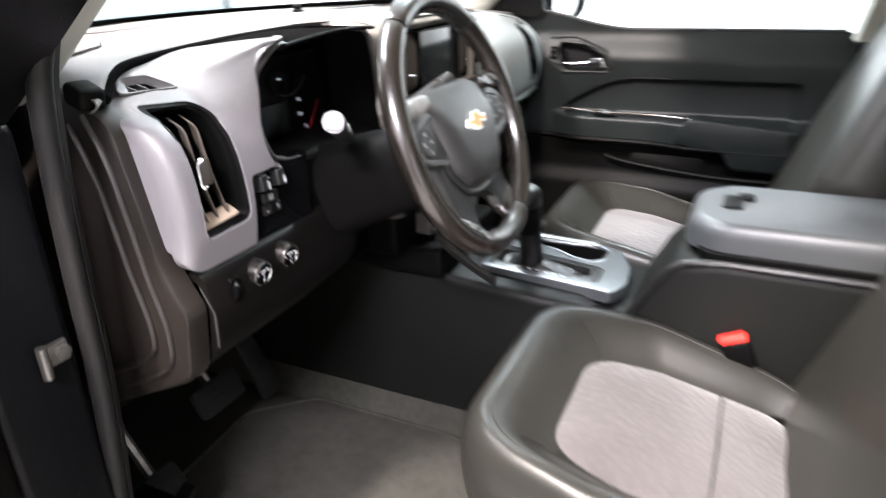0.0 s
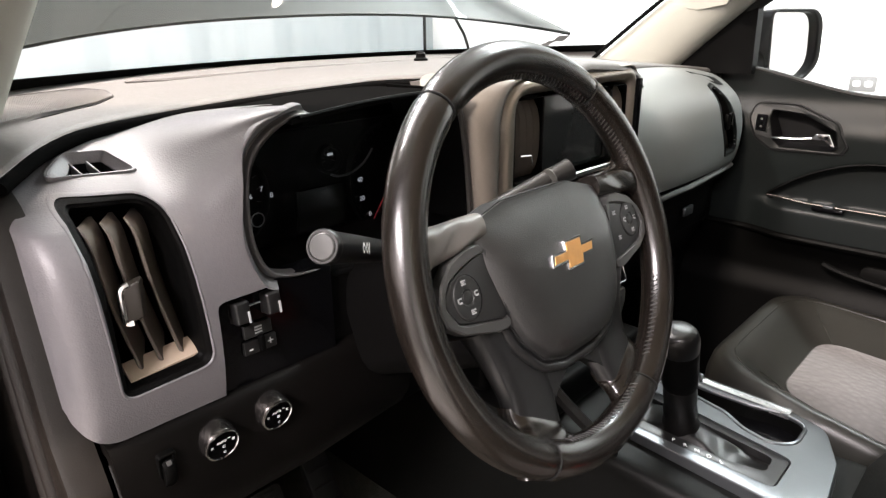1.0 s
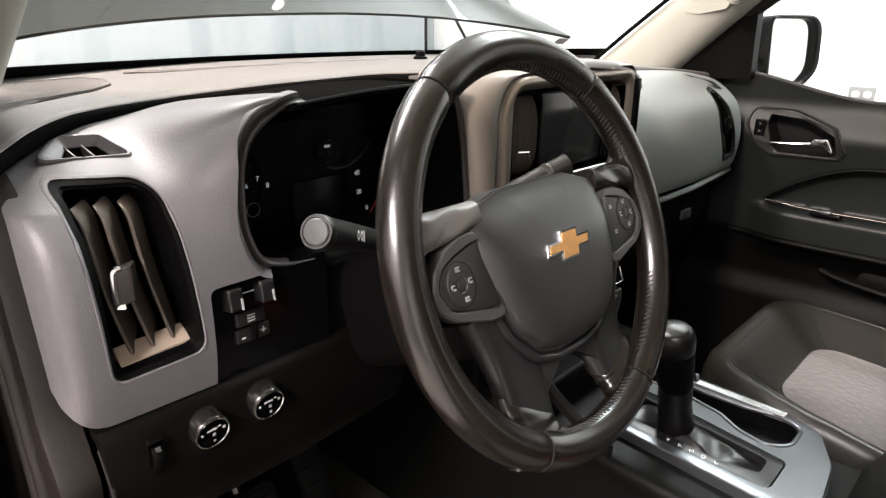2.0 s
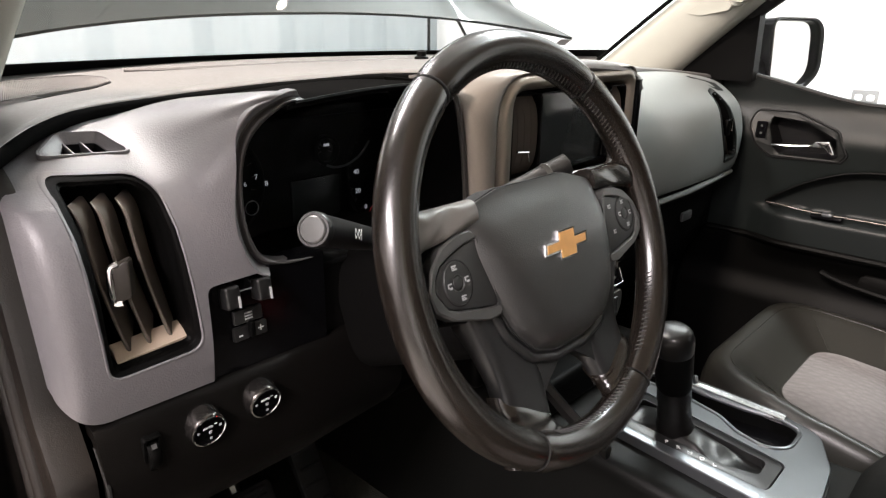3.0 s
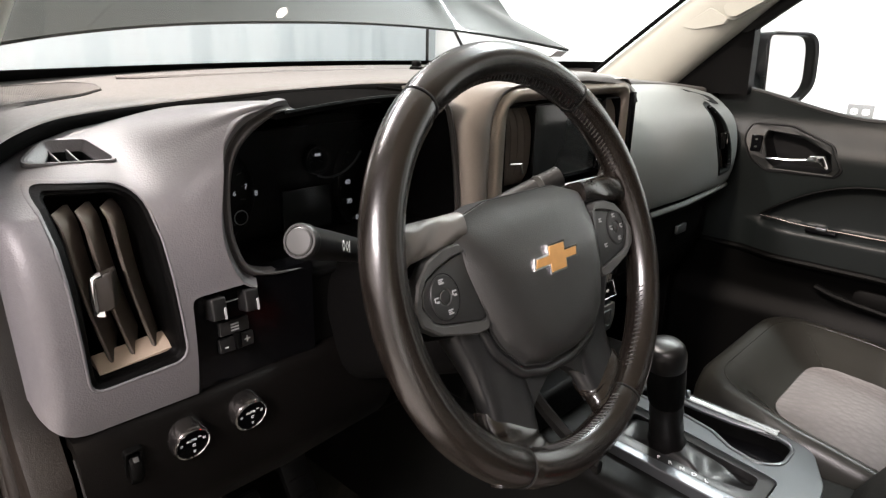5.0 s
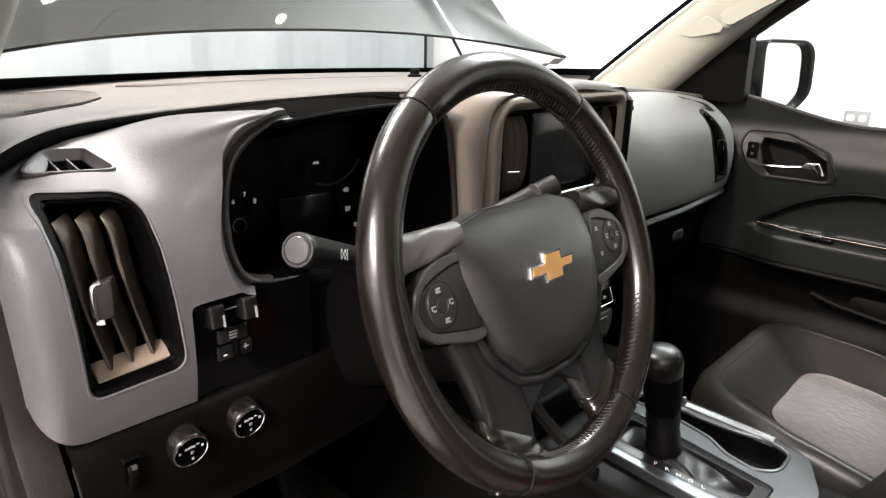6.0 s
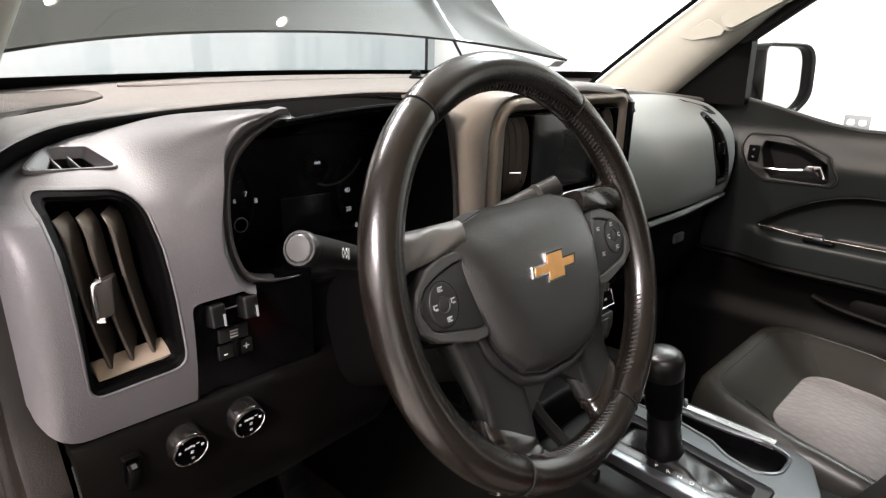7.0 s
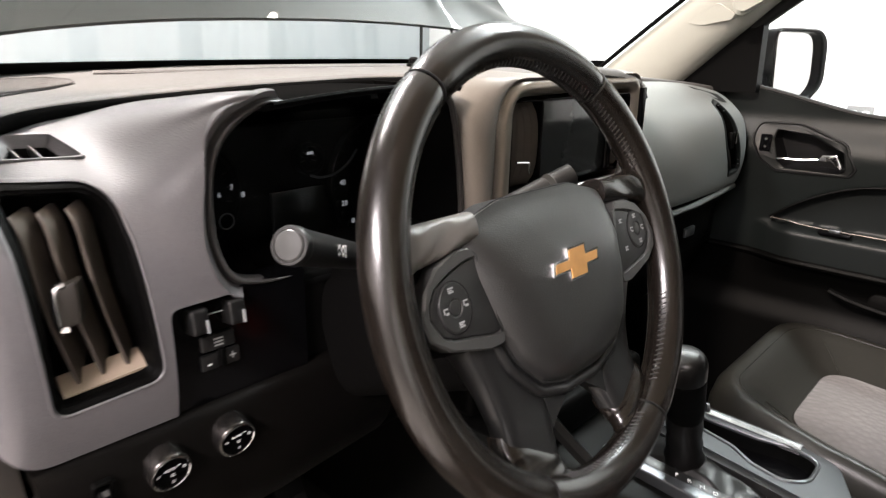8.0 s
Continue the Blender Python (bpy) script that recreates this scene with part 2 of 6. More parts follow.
def rounded(pts, r, n=5):
    """A closed outline with every corner rounded; r: one radius or one per corner."""
    out, k = [], len(pts)
    for i in range(k):
        p, a, b = Vector(pts[i]), Vector(pts[i - 1]), Vector(pts[(i + 1) % k])
        rad = r[i] if isinstance(r, (list, tuple)) else r
        da, db = a - p, b - p
        half = da.angle(db) / 2
        cut_len = min(rad / max(math.tan(half), 0.05), da.length * 0.48, db.length * 0.48)
        s, e = p + da.normalized() * cut_len, p + db.normalized() * cut_len
        for j in range(n + 1):
            t = j / n
            out.append(s.lerp(p, t).lerp(p.lerp(e, t), t))
    return out


def rrect(w, h, r, n=5, cx=0, cy=0):
    return rounded([(cx - w / 2, cy - h / 2), (cx + w / 2, cy - h / 2), (cx + w / 2, cy + h / 2), (cx - w / 2, cy + h / 2)], r, n)


def circle(r, n=32, cx=0, cy=0, ry=None):
    return [Vector((cx + r * math.cos(2 * math.pi * i / n), cy + (ry or r) * math.sin(2 * math.pi * i / n))) for i in range(n)]


def scaled(outline, d):
    """The outline drawn in by about d towards its centre."""
    c = sum((Vector(p) for p in outline), Vector((0, 0))) / len(outline)
    out = []
    for p in outline:
        v = Vector(p) - c
        out.append(c + v * max(0.05, (v.length - d) / max(v.length, 1e-6)))
    return out


def loft(rings, closed=True, cap0=True, cap1=True):
    """A skin over rings of equally many 3D points."""
    bm = bmesh.new()
    vs = [[bm.verts.new(p) for p in ring] for ring in rings]
    n = len(vs[0])
    for a, b in zip(vs, vs[1:]):
        for i in range(n if closed else n - 1):
            j = (i + 1) % n
            bm.faces.new((a[i], a[j], b[j], b[i]))
    if closed and cap0:
        bm.faces.new(vs[0])
    if closed and cap1:
        bm.faces.new(vs[-1])
    return bm


def prism(outline, h0, h1, m=Matrix(), bev=0.0, seg=3):
    """An outline in the local xy plane from h0 to h1 along local z, with its edge at h1 rounded by bev."""
    rings = [[Vector((p[0], p[1], h0)) for p in outline]]
    if bev > 0:
        for i in range(seg + 1):
            a = math.pi / 2 * i / seg
            rings.append([Vector((p[0], p[1], h1 - bev + bev * math.sin(a))) for p in scaled(outline, bev * (1 - math.cos(a)))])
    else:
        rings.append([Vector((p[0], p[1], h1)) for p in outline])
    return moved(loft(rings), m)


def collar(outer, inner, h0, h1, m=Matrix(), bev=0.002):
    """A frame between two outlines with equally many points, h0 to h1 high, with eased edges at h1."""
    def at(o, h):
        return [Vector((p[0], p[1], h)) for p in o]
    rings = [at(outer, h0), at(outer, h1 - bev), at(scaled(outer, bev), h1), at(scaled(inner, -bev), h1), at(inner, h1 - bev), at(inner, h0)]
    bm = loft(rings + [rings[0]], cap0=False, cap1=False)
    bmesh.ops.remove_doubles(bm, verts=bm.verts, dist=1e-6)
    return moved(bm, m)


def lathe(profile, n=32, m=Matrix()):
    """(radius, height) pairs turned round local z; a radius of 0 closes an end."""
    rings = [[Vector((max(r, 1e-5) * math.cos(2 * math.pi * i / n), max(r, 1e-5) * math.sin(2 * math.pi * i / n), h)) for i in range(n)] for r, h in profile]
    return moved(loft(rings), m)


def smooth_path(pts, n=8, closed=False):
    """Points along a soft curve through pts."""
    p = [Vector(q) for q in pts]
    k, out = len(p), []
    for i in range(k if closed else k - 1):
        a, b, c, d = (p[(i + j) % k] if closed else p[min(max(i + j, 0), k - 1)] for j in (-1, 0, 1, 2))
        for j in range(n):
            t = j / n
            out.append(0.5 * ((2 * b) + (c - a) * t + (2 * a - 5 * b + 4 * c - d) * t * t + (3 * b - a - 3 * c + d) * t ** 3))
    if not closed:
        out.append(p[-1])
    return out


def tube(pts, r, n=12, closed=False, flat=1.0, up=(0, 0, 1)):
    """A round (or flattened) bar along pts; r: a radius or a function of 0..1."""
    pts = [Vector(p) for p in pts]
    k, rings, side = len(pts), [], None
    for i, p in enumerate(pts):
        a = pts[i - 1] if (i or closed) else p
        b = pts[(i + 1) % k] if (i < k - 1 or closed) else p
        d = (b - a).normalized()
        side = d.cross(Vector(up)) if side is None else side - d * side.dot(d)
        if side.length < 1e-5:
            side = d.orthogonal()
        side.normalize()
        q = d.cross(side)
        rad = r(i / (k - 1)) if callable(r) else r
        rings.append([p + side * (rad * math.cos(2 * math.pi * j / n)) + q * (rad * flat * math.sin(2 * math.pi * j / n)) for j in range(n)])
    if closed:
        return loft(rings + [rings[0]], cap0=False, cap1=False)
    return loft(rings)


def sheet(f, nu, nv, thick=0.004, skip=None, front=(-0.3, -1.0, 0.6)):
    """A surface f(u, v), u and v in 0..1, that looks towards front and is thickened behind itself."""
    bm = bmesh.new()
    vs = [[bm.verts.new(f(i / nu, j / nv)) for j in range(nv + 1)] for i in range(nu + 1)]
    for i in range(nu):
        for j in range(nv):
            if skip and skip((i + 0.5) / nu, (j + 0.5) / nv):
                continue
            bm.faces.new((vs[i][j], vs[i + 1][j], vs[i + 1][j + 1], vs[i][j + 1]))
    for v in [v for v in bm.verts if not v.link_faces]:
        bm.verts.remove(v)
    bm.normal_update()
    if sum((q.normal * q.calc_area() for q in bm.faces), Vector()).dot(Vector(front)) < 0:
        bmesh.ops.reverse_faces(bm, faces=bm.faces[:])
        bm.normal_update()
    if thick:
        edge = [(e.verts[0], e.verts[1]) for e in bm.edges if len(e.link_faces) == 1]
        faces = bm.faces[:]
        twin = {v: bm.verts.new(v.co - v.normal * thick) for v in bm.verts[:]}
        for q in faces:
            bm.faces.new([twin[v] for v in reversed(q.verts[:])])
        for p, q in edge:
            bm.faces.new((p, q, twin[q], twin[p]))
    return bm


def cut(a, *bs):
    """a with the closed bodies bs taken away."""
    obs = []
    for b in (a, *bs):
        bmesh.ops.recalc_face_normals(b, faces=b.faces)
        me = bpy.data.meshes.new("tmp")
        b.to_mesh(me)
        b.free()
        obs.append(new("tmp", me))
    for o in obs[1:]:
        mod = obs[0].modifiers.new("b", "BOOLEAN")
        mod.operation, mod.solver, mod.object = "DIFFERENCE", "EXACT", o
    got = obs[0].evaluated_get(bpy.context.evaluated_depsgraph_get())
    out = bmesh.new()
    out.from_mesh(got.to_mesh())
    bmesh.ops.remove_doubles(out, verts=out.verts, dist=0.00003)
    bmesh.ops.triangulate(out, faces=[f for f in out.faces if len(f.verts) > 4])
    for o in obs:
        me = o.data
        bpy.data.objects.remove(o)
        bpy.data.meshes.remove(me)
    return out


def text(body, size, m):
    """Letters of the built-in font as a thin mesh in the local xy plane, centred."""
    cu = bpy.data.curves.new("tmp", "FONT")
    cu.body, cu.size, cu.align_x, cu.align_y, cu.extrude = body, size, "CENTER", "CENTER", 0.0003
    ob = new("tmp", cu)
    bm = bmesh.new()
    bm.from_mesh(ob.evaluated_get(bpy.context.evaluated_depsgraph_get()).to_mesh())
    bpy.data.objects.remove(ob)
    bpy.data.curves.remove(cu)
    return moved(bm, m)


def facing(x, y, z, tilt=0.0, turn=0.0):
    """A local frame whose x runs to the truck's right, y up and z towards the driver; tilt leans its top forward."""
    return pose(x, y, z, 90 - tilt, 0, turn)


def inside(outline, y, z):
    hit = False
    for p, q in zip(outline, outline[1:] + outline[:1]):
        if (p[1] > z) != (q[1] > z) and y < p[0] + (z - p[1]) / (q[1] - p[1]) * (q[0] - p[0]):
            hit = not hit
    return hit


def lerp_table(rows, z):
    for (a, va), (b, vb) in zip(rows, rows[1:]):
        if z <= b:
            t = max(0.0, (z - a) / (b - a))
            return va + (vb - va) * t
    return rows[-1][1]

# ---- the workshop ----
RX, FY, LX, BY = 3.02, 3.42, -4.2, -4.5
structure("floor", box(LX, RX, BY, FY, -0.1, 0, 0), M_FLOOR, "smooth grey concrete workshop floor")
structure("wall_right", box(RX, RX + 0.15, BY, FY, 0, CEIL, 0), M_WALL, "bright white painted workshop wall")
structure("wall_front", box(LX, RX + 0.15, FY, FY + 0.15, 0, CEIL, 0), M_PANELWALL, "pale wall behind the curtain")
structure("wall_left", box(LX - 0.15, LX, BY, FY + 0.15, 0, CEIL, 0), M_DIM, "grey painted workshop wall")
structure("wall_back", box(LX - 0.15, RX + 0.15, BY - 0.15, BY, 0, CEIL, 0), M_WALL, "white painted workshop wall")
structure("ceiling", box(LX - 0.15, RX + 0.15, BY - 0.15, FY + 0.15, CEIL, CEIL + 0.1, 0), M_WALL, "white workshop ceiling")
curtain_rows = [(0.62, 0.022), (0.27, 0.008), (0.11, 0.002)]
structure("curtain", sheet(lambda u, v: Vector((-1.6 + 4.4 * u, FY - 0.09 + sum(a * math.sin(2 * math.pi * (-1.6 + 4.4 * u) / w + 3 * w) for w, a in curtain_rows), 0.02 + 2.9 * v)), 300, 2, 0.003), M_PANELWALL, "pale blue-grey hanging curtain ahead of the truck")
pipe = part("conduit_pipe", tube([(2.90, FY - 0.03, 0.0), (2.90, FY - 0.03, CEIL)], 0.012, 10), M_RUBBER, at=(2.90, FY - 0.03, 0))
tagged(pipe, "thin black upright conduit pipe on the wall", "pipe")
for lx, ly, sx, sy, watts, colour in SHOP_LAMPS:
    lamp = thing("ceiling_light", (lx, ly, CEIL), "white ceiling light with a glowing flat diffuser", "light", "workshop ceiling lights")
    part("frame", collar(rrect(sx + 0.06, sy + 0.06, 0.02), rrect(sx + 0.01, sy + 0.01, 0.02), 0, 0.10, pose(lx, ly, CEIL, 180, 0, 0)), M_OUTLET, lamp)
    part("diffuser", box(lx - sx / 2, lx + sx / 2, ly - sy / 2, ly + sy / 2, CEIL - 0.08, CEIL - 0.07, 0.002), M_LAMP, lamp)
M_SPOT = glowing("spot_glow", (1.0, 0.90, 0.74), 150.0)
for lx, ly in SPOTS:
    spot = thing("ceiling_spot", (lx, ly, CEIL), "small round warm ceiling spot light", "light", "ceiling spots")
    part("ring", collar(circle(0.038, 28), circle(0.022, 28), 0.001, 0.012, pose(lx, ly, CEIL, 180, 0, 0), 0.002), M_OUTLET, spot)
    part("bulb", lathe([(0, -0.010), (0.017, -0.008), (0.020, -0.003), (0, -0.002)], 24, pose(lx, ly, CEIL - 0.001)), M_SPOT, spot)
outlet = thing("wall_outlet", (RX, 0.47, 1.12), "pale grey double power outlet on the white wall", "outlet")
OM = Matrix.Translation((RX, 0.47, 1.12)) @ pose(0, 0, 0, 90, 0, -90)
part("cover_plate", prism(rrect(0.117, 0.072, 0.006), 0, 0.007, OM, 0.002), M_OUTLET, outlet)
for dx in (-0.026, 0.026):
    sock = part("socket", prism(rrect(0.034, 0.030, 0.012), 0.007, 0.010, OM @ pose(dx, 0, 0), 0.001), M_WALL, outlet)
    for dy in (-0.006, 0.006):
        part("slot", moved(box(-0.005, 0.005, -0.0015, 0.0015, 0.0085, 0.0108, 0), OM @ pose(dx, dy, 0)), M_RUBBER, sock)

# ---- truck cab shell ----
structure("cab_floor", box(-0.74, 0.74, -1.3, 0.95, 0.44, 0.49, 0.01), M_CARPET, "dark carpeted cab floor")
structure("firewall", box(-0.74, 0.74, 0.93, 0.98, 0.44, 1.30, 0.01), M_CARPET, "dark carpeted firewall behind the dashboard")
structure("tunnel", sheet(lambda u, v: Vector((0.02 + (v - 0.5) * 0.36, -1.2 + u * 2.1, 0.47 + 0.17 * math.sin(math.pi * v) ** 0.5)), 6, 14, 0), M_CARPET, "dark carpeted transmission tunnel")
structure("roof", sheet(lambda u, v: Vector(((v - 0.5) * 1.30, -1.45 + u * 1.42, 1.80 + 0.05 * math.sin(math.pi * v) + 0.03 * math.sin(math.pi * u))), 12, 12, 0.04, front=(0, 0, -1)), M_HEADLINER, "beige cloth headliner of the cab roof")
structure("cab_back", box(-0.72, 0.72, -1.5, -1.45, 0.5, 1.82, 0.01), M_DARK, "dark rear wall of the cab")
for s, side in ((-1, "left"), (1, "right")):
    structure("sill", box(min(s * 0.70, s * 0.86), max(s * 0.70, s * 0.86), -1.4, 0.5, 0.36, 0.52, 0.02, 3), M_DARK, "black plastic door sill of the cab")
    structure("b_pillar", box(min(s * 0.69, s * 0.80), max(s * 0.69, s * 0.80), -0.80, -0.56, 0.5, 1.28, 0.03, 3), M_DARK, "dark lower trim of the door pillar")
    structure("b_pillar", loft([[Vector((s * (0.70 - 0.06 * k) + dx, -0.64 - 0.10 * k + dy, 1.27 + 0.55 * k)) for dx, dy in ((-0.05, -0.09), (0.05, -0.09), (0.05, 0.09), (-0.05, 0.09))] for k in (0, 0.5, 1)]), M_BEIGE, "beige upper trim of the door pillar")

for s in (-1, 1):
    if s > 0:
        structure("kick_panel", box(0.655, 0.726, 0.325, 0.96, 0.50, 1.28, 0.01), M_DARK, "black side cover beside the glovebox")
    structure("kick_panel", box(min(s * 0.725, s * 0.77), max(s * 0.725, s * 0.77), 0.46 if s < 0 else 0.30, 0.97, 0.45, 1.32, 0.004), M_DARK, "black footwell side panel")


def a_pillar(s):
    """Padded beige windscreen pillar: from the dash corner up and back to the roof."""
    rings = []
    for i in range(13):
        k = -0.14 + 1.16 * i / 12
        c = Vector((s * (0.712 - 0.08 * k), 0.495 - 0.56 * k, 1.345 + 0.47 * k - 0.05 * k * k))
        w = 0.290 - 0.12 * k
        ring = []
        for p in rounded([(-0.5, -0.5), (0.5, -0.5), (0.5, 0.5), (-0.5, 0.5)], [0.42, 0.42, 0.2, 0.2], 5):
            ring.append(c + Vector((s * p[1] * (0.105 - 0.02 * k), p[0] * w, -p[0] * w * 0.22)))
        rings.append(ring)
    return loft(rings)


for s in (-1, 1):
    pil = structure("a_pillar", a_pillar(s), M_BEIGE, "padded beige windscreen pillar trim")
    pil["kind"] = "structure"

for s in (-1, 1):
    edge = [Vector((s * (0.712 - 0.08 * k - 0.44 * (0.105 - 0.02 * k)), 0.495 - 0.56 * k + 0.5 * (0.290 - 0.12 * k), 1.345 + 0.47 * k - 0.05 * k * k - 0.11 * (0.290 - 0.12 * k))) for k in [-0.1 + 1.1 * i / 14 for i in range(15)]]
    structure("pillar_seal", tube(edge, 0.005, 8), M_BAND, "thin black windscreen seal along the pillar")
# windscreen with its black edge
WS = [Vector((-0.74, 0.62, 1.362)), Vector((0.74, 0.62, 1.362)), Vector((0.60, -0.02, 1.80)), Vector((-0.60, -0.02, 1.80))]


def screen_at(u, v, off=0.0):
    a = WS[0].lerp(WS[1], u)
    b = WS[3].lerp(WS[2], u)
    p = a.lerp(b, v)
    p.y += (0.22 * (1 - v) + 0.06 * v) * math.sin(math.pi * u) + off
    return p


ws = structure("windscreen", sheet(lambda u, v: screen_at(u, v), 24, 12, 0), M_GLASS, "clear curved windscreen glass")
ws.visible_shadow = False
structure("windscreen_band", sheet(lambda u, v: screen_at(u, -0.05 + 0.085 * v, -0.003), 30, 2, 0.001), M_BAND, "black printed band along the windscreen base")
sticker = thing("windscreen_sticker", (0.56, 0.66, 1.40), "small pale inspection sticker on the windscreen", "sticker")
for u0, v0, w, h, mt in ((0.895, 0.075, 0.020, 0.016, M_OUTLET), (0.880, 0.042, 0.016, 0.010, M_PRINT), (0.883, 0.058, 0.012, 0.006, M_OUTLET)):
    part("label_strip", sheet(lambda u, v: screen_at(u0 + w * (u - 0.5), v0 + h * 2 * (v - 0.5), -0.002), 2, 2, 0.0005), mt, sticker)

# raised bonnet ahead of the windscreen
bonnet = thing("bonnet", (0, 0.85, 1.40), "dark green-grey glossy bonnet propped wide open", "bonnet")


def bonnet_at(u, v):
    x = (u - 0.5) * 1.54
    q = abs(x) / 0.77
    y = 0.955 - 0.22 * q ** 2.2
    z = 1.437 - 0.056 * q ** 2.6 + 0.030 * x
    run = v * (1.05 + 0.2 * (1 - q * q))
    flank = max(0.0, q - 0.60)
    up = 0.03 * (1 - q * q) - 0.30 * flank * flank / (flank + 0.05) * min(1, v * 6) + 0.012 * math.exp(-((q - 0.60) / 0.035) ** 2) * min(1, v * 6) * (x > 0)
    return Vector((x * (1 - 0.12 * v), y + run * 0.66 - up * 0.7, z + run * 0.75 + up * 0.5))


part("panel", sheet(bonnet_at, 110, 30, 0.008), M_HOODPAINT, bonnet, angle=60)
part("edge_seal", tube([bonnet_at(i / 30, 0.004) + Vector((0, 0.004, -0.004)) for i in range(31)], 0.003, 8), M_RUBBER, bonnet, "black rubber edge")
for s in (-1, 1):
    part("hinge_arm", tube([(s * 0.60, 0.93, 1.31), (s * 0.585, 0.955, 1.40), (s * 0.57, 0.98, 1.45)], 0.010, 8, flat=0.4), M_RUBBER, bonnet, "black steel hinge arm")
structure("cowl", box(-0.74, 0.74, 0.60, 1.0, 1.26, 1.31, 0.02, 3), M_BAND, "black plastic cowl under the windscreen")
engine = structure("engine_bay", box(-0.74, 0.74, 1.0, 2.2, 0.5, 1.10, 0.04, 3), M_RUBBER, "dark engine bay under the open bonnet")

# ---- dashboard ----
dash = thing("dashboard", (0, 0.5, 0.95), "two-tone grey and black truck dashboard with instruments", "dashboard")
PAD_X = [(-0.72, 0.290), (-0.68, 0.325), (-0.64, 0.362), (-0.60, 0.378), (-0.50, 0.384), (-0.24, 0.378), (-0.16, 0.300), (0.16, 0.290), (0.24, 0.325), (0.60, 0.330), (0.72, 0.320)]
PAD_Z = [(-0.72, 1.322), (-0.68, 1.340), (-0.64, 1.351), (-0.60, 1.356), (-0.50, 1.3625), (-0.40, 1.368), (-0.20, 1.374), (0.15, 1.377), (0.35, 1.361), (0.60, 1.344), (0.72, 1.332)]


def soft_table(rows, x):
    """Like lerp_table, but eased over a short stretch so that no kink shows."""
    return sum(lerp_table(rows, x + d) for d in (-0.024, -0.012, 0.0, 0.012, 0.024)) / 5


def pad_at(u, v):
    x = -0.72 + 1.44 * u
    yf, zf = soft_table(PAD_X, x), soft_table(PAD_Z, x)
    rows = [(0.05, -0.026), (0.022, -0.021), (0.006, -0.0145), (0.0, -0.0085), (0.0025, -0.0035), (0.010, -0.0008), (0.025, 0.0), (0.06, 0.0), (0.14, -0.002), (0.25, -0.003), (0.36, 0.0), (0.44, 0.002)]
    f = v * (len(rows) - 1)
    i = min(int(f), len(rows) - 2)
    d = Vector(rows[i]).lerp(Vector(rows[i + 1]), f - i)
    k = max(0.0, (d.x - 0.03) / 0.41)
    yb = 0.815 - 0.20 * (abs(x) / 0.72) ** 2
    return Vector((x, (yf + d.x) * (1 - k) + k * yb, zf * (1 - k) + 1.366 * k + d.y))


part("upper_pad", sheet(pad_at, 96, 44, 0.002), M_PAD, dash, "dark grey soft-touch dash top", angle=50)
# matt black tube laid over the pad's lip to paint the shade there
part("groove", tube([Vector((x, soft_table(PAD_X, x) + 0.0005, soft_table(PAD_Z, x) - 0.0110)) for x in [-0.70 + 0.51 * i / 60 for i in range(61)]], 0.0065, 10), M_VISOR, dash, "black strip painting the shade in the groove below the dash top")
# narrow raised tray and seam lines of the dash top
part("seam_lip", tube([(-0.45, 0.665, 1.3655), (-0.41, 0.640, 1.3655), (-0.22, 0.640, 1.3675), (-0.215, 0.655, 1.368), (0.45, 0.640, 1.3655)], 0.003, 6), M_PAD, dash)
part("light_sensor", lathe([(0.013, 0), (0.013, 0.004), (0.009, 0.006), (0.009, 0.013), (0.006, 0.016), (0, 0.0165)], 20, pose(0.06, 0.60, 1.370)), M_DARK, dash)


def pad_z(x, y):
    """Height of the dash top at a place."""
    u, best = (x + 0.72) / 1.44, None
    for i in range(120):
        p = pad_at(u, 0.3 + 0.7 * i / 119)
        if best is None or abs(p.y - y) < abs(best.y - y):
            best = p
    return best.z


def on_pad(outline, h):
    return [Vector((p[0], p[1], pad_z(p[0], p[1]) + h)) for p in outline]


GRILLE = rounded([(-0.705, 0.440), (-0.613, 0.450), (-0.560, 0.472), (-0.522, 0.520), (-0.500, 0.600), (-0.510, 0.660), (-0.600, 0.652), (-0.705, 0.600)], [0.01, 0.04, 0.05, 0.05, 0.03, 0.02, 0.04, 0.01], 6)
grille = part("speaker_grille", loft([on_pad(GRILLE, -0.002), on_pad(GRILLE, 0.0008), on_pad(scaled(GRILLE, 0.0018), 0.0012), on_pad(scaled(GRILLE, 0.0030), 0.0003), on_pad(scaled(GRILLE, 0.03), 0.0003), on_pad(scaled(GRILLE, 0.06), 0.0003)], cap0=False), M_BROWN, dash, "ribbed grey speaker grille", angle=60)
rib_list = []
for i in range(112):
    x = -0.702 + i * 0.0017
    spans = [y for y in [0.440 + 0.004 * j for j in range(56)] if inside(GRILLE, x + (y - 0.54) * 0.25, y)]
    if len(spans) > 4:
        y0, y1 = spans[0] + 0.003, spans[-1] - 0.003
        rib_list.append(tube([(x + (y - 0.54) * 0.25, y, pad_z(x, y) + 0.0012) for y in [y0 + (y1 - y0) * k / 4 for k in range(5)]], 0.00055, 4))
part("grille_ribs", joined(*rib_list), M_PAD, grille)

# grey trim panel beside the instruments
PROF_A = [(0.232, 1.110), (0.225, 1.15), (0.2245, 1.21), (0.234, 1.26), (0.257, 1.290), (0.299, 1.3125), (0.343, 1.3305), (0.385, 1.345)]
PROF_B = [(0.230, 1.110), (0.226, 1.15), (0.224, 1.21), (0.221, 1.28), (0.219, 1.335), (0.226, 1.360), (0.246, 1.3685), (0.385, 1.3535)]


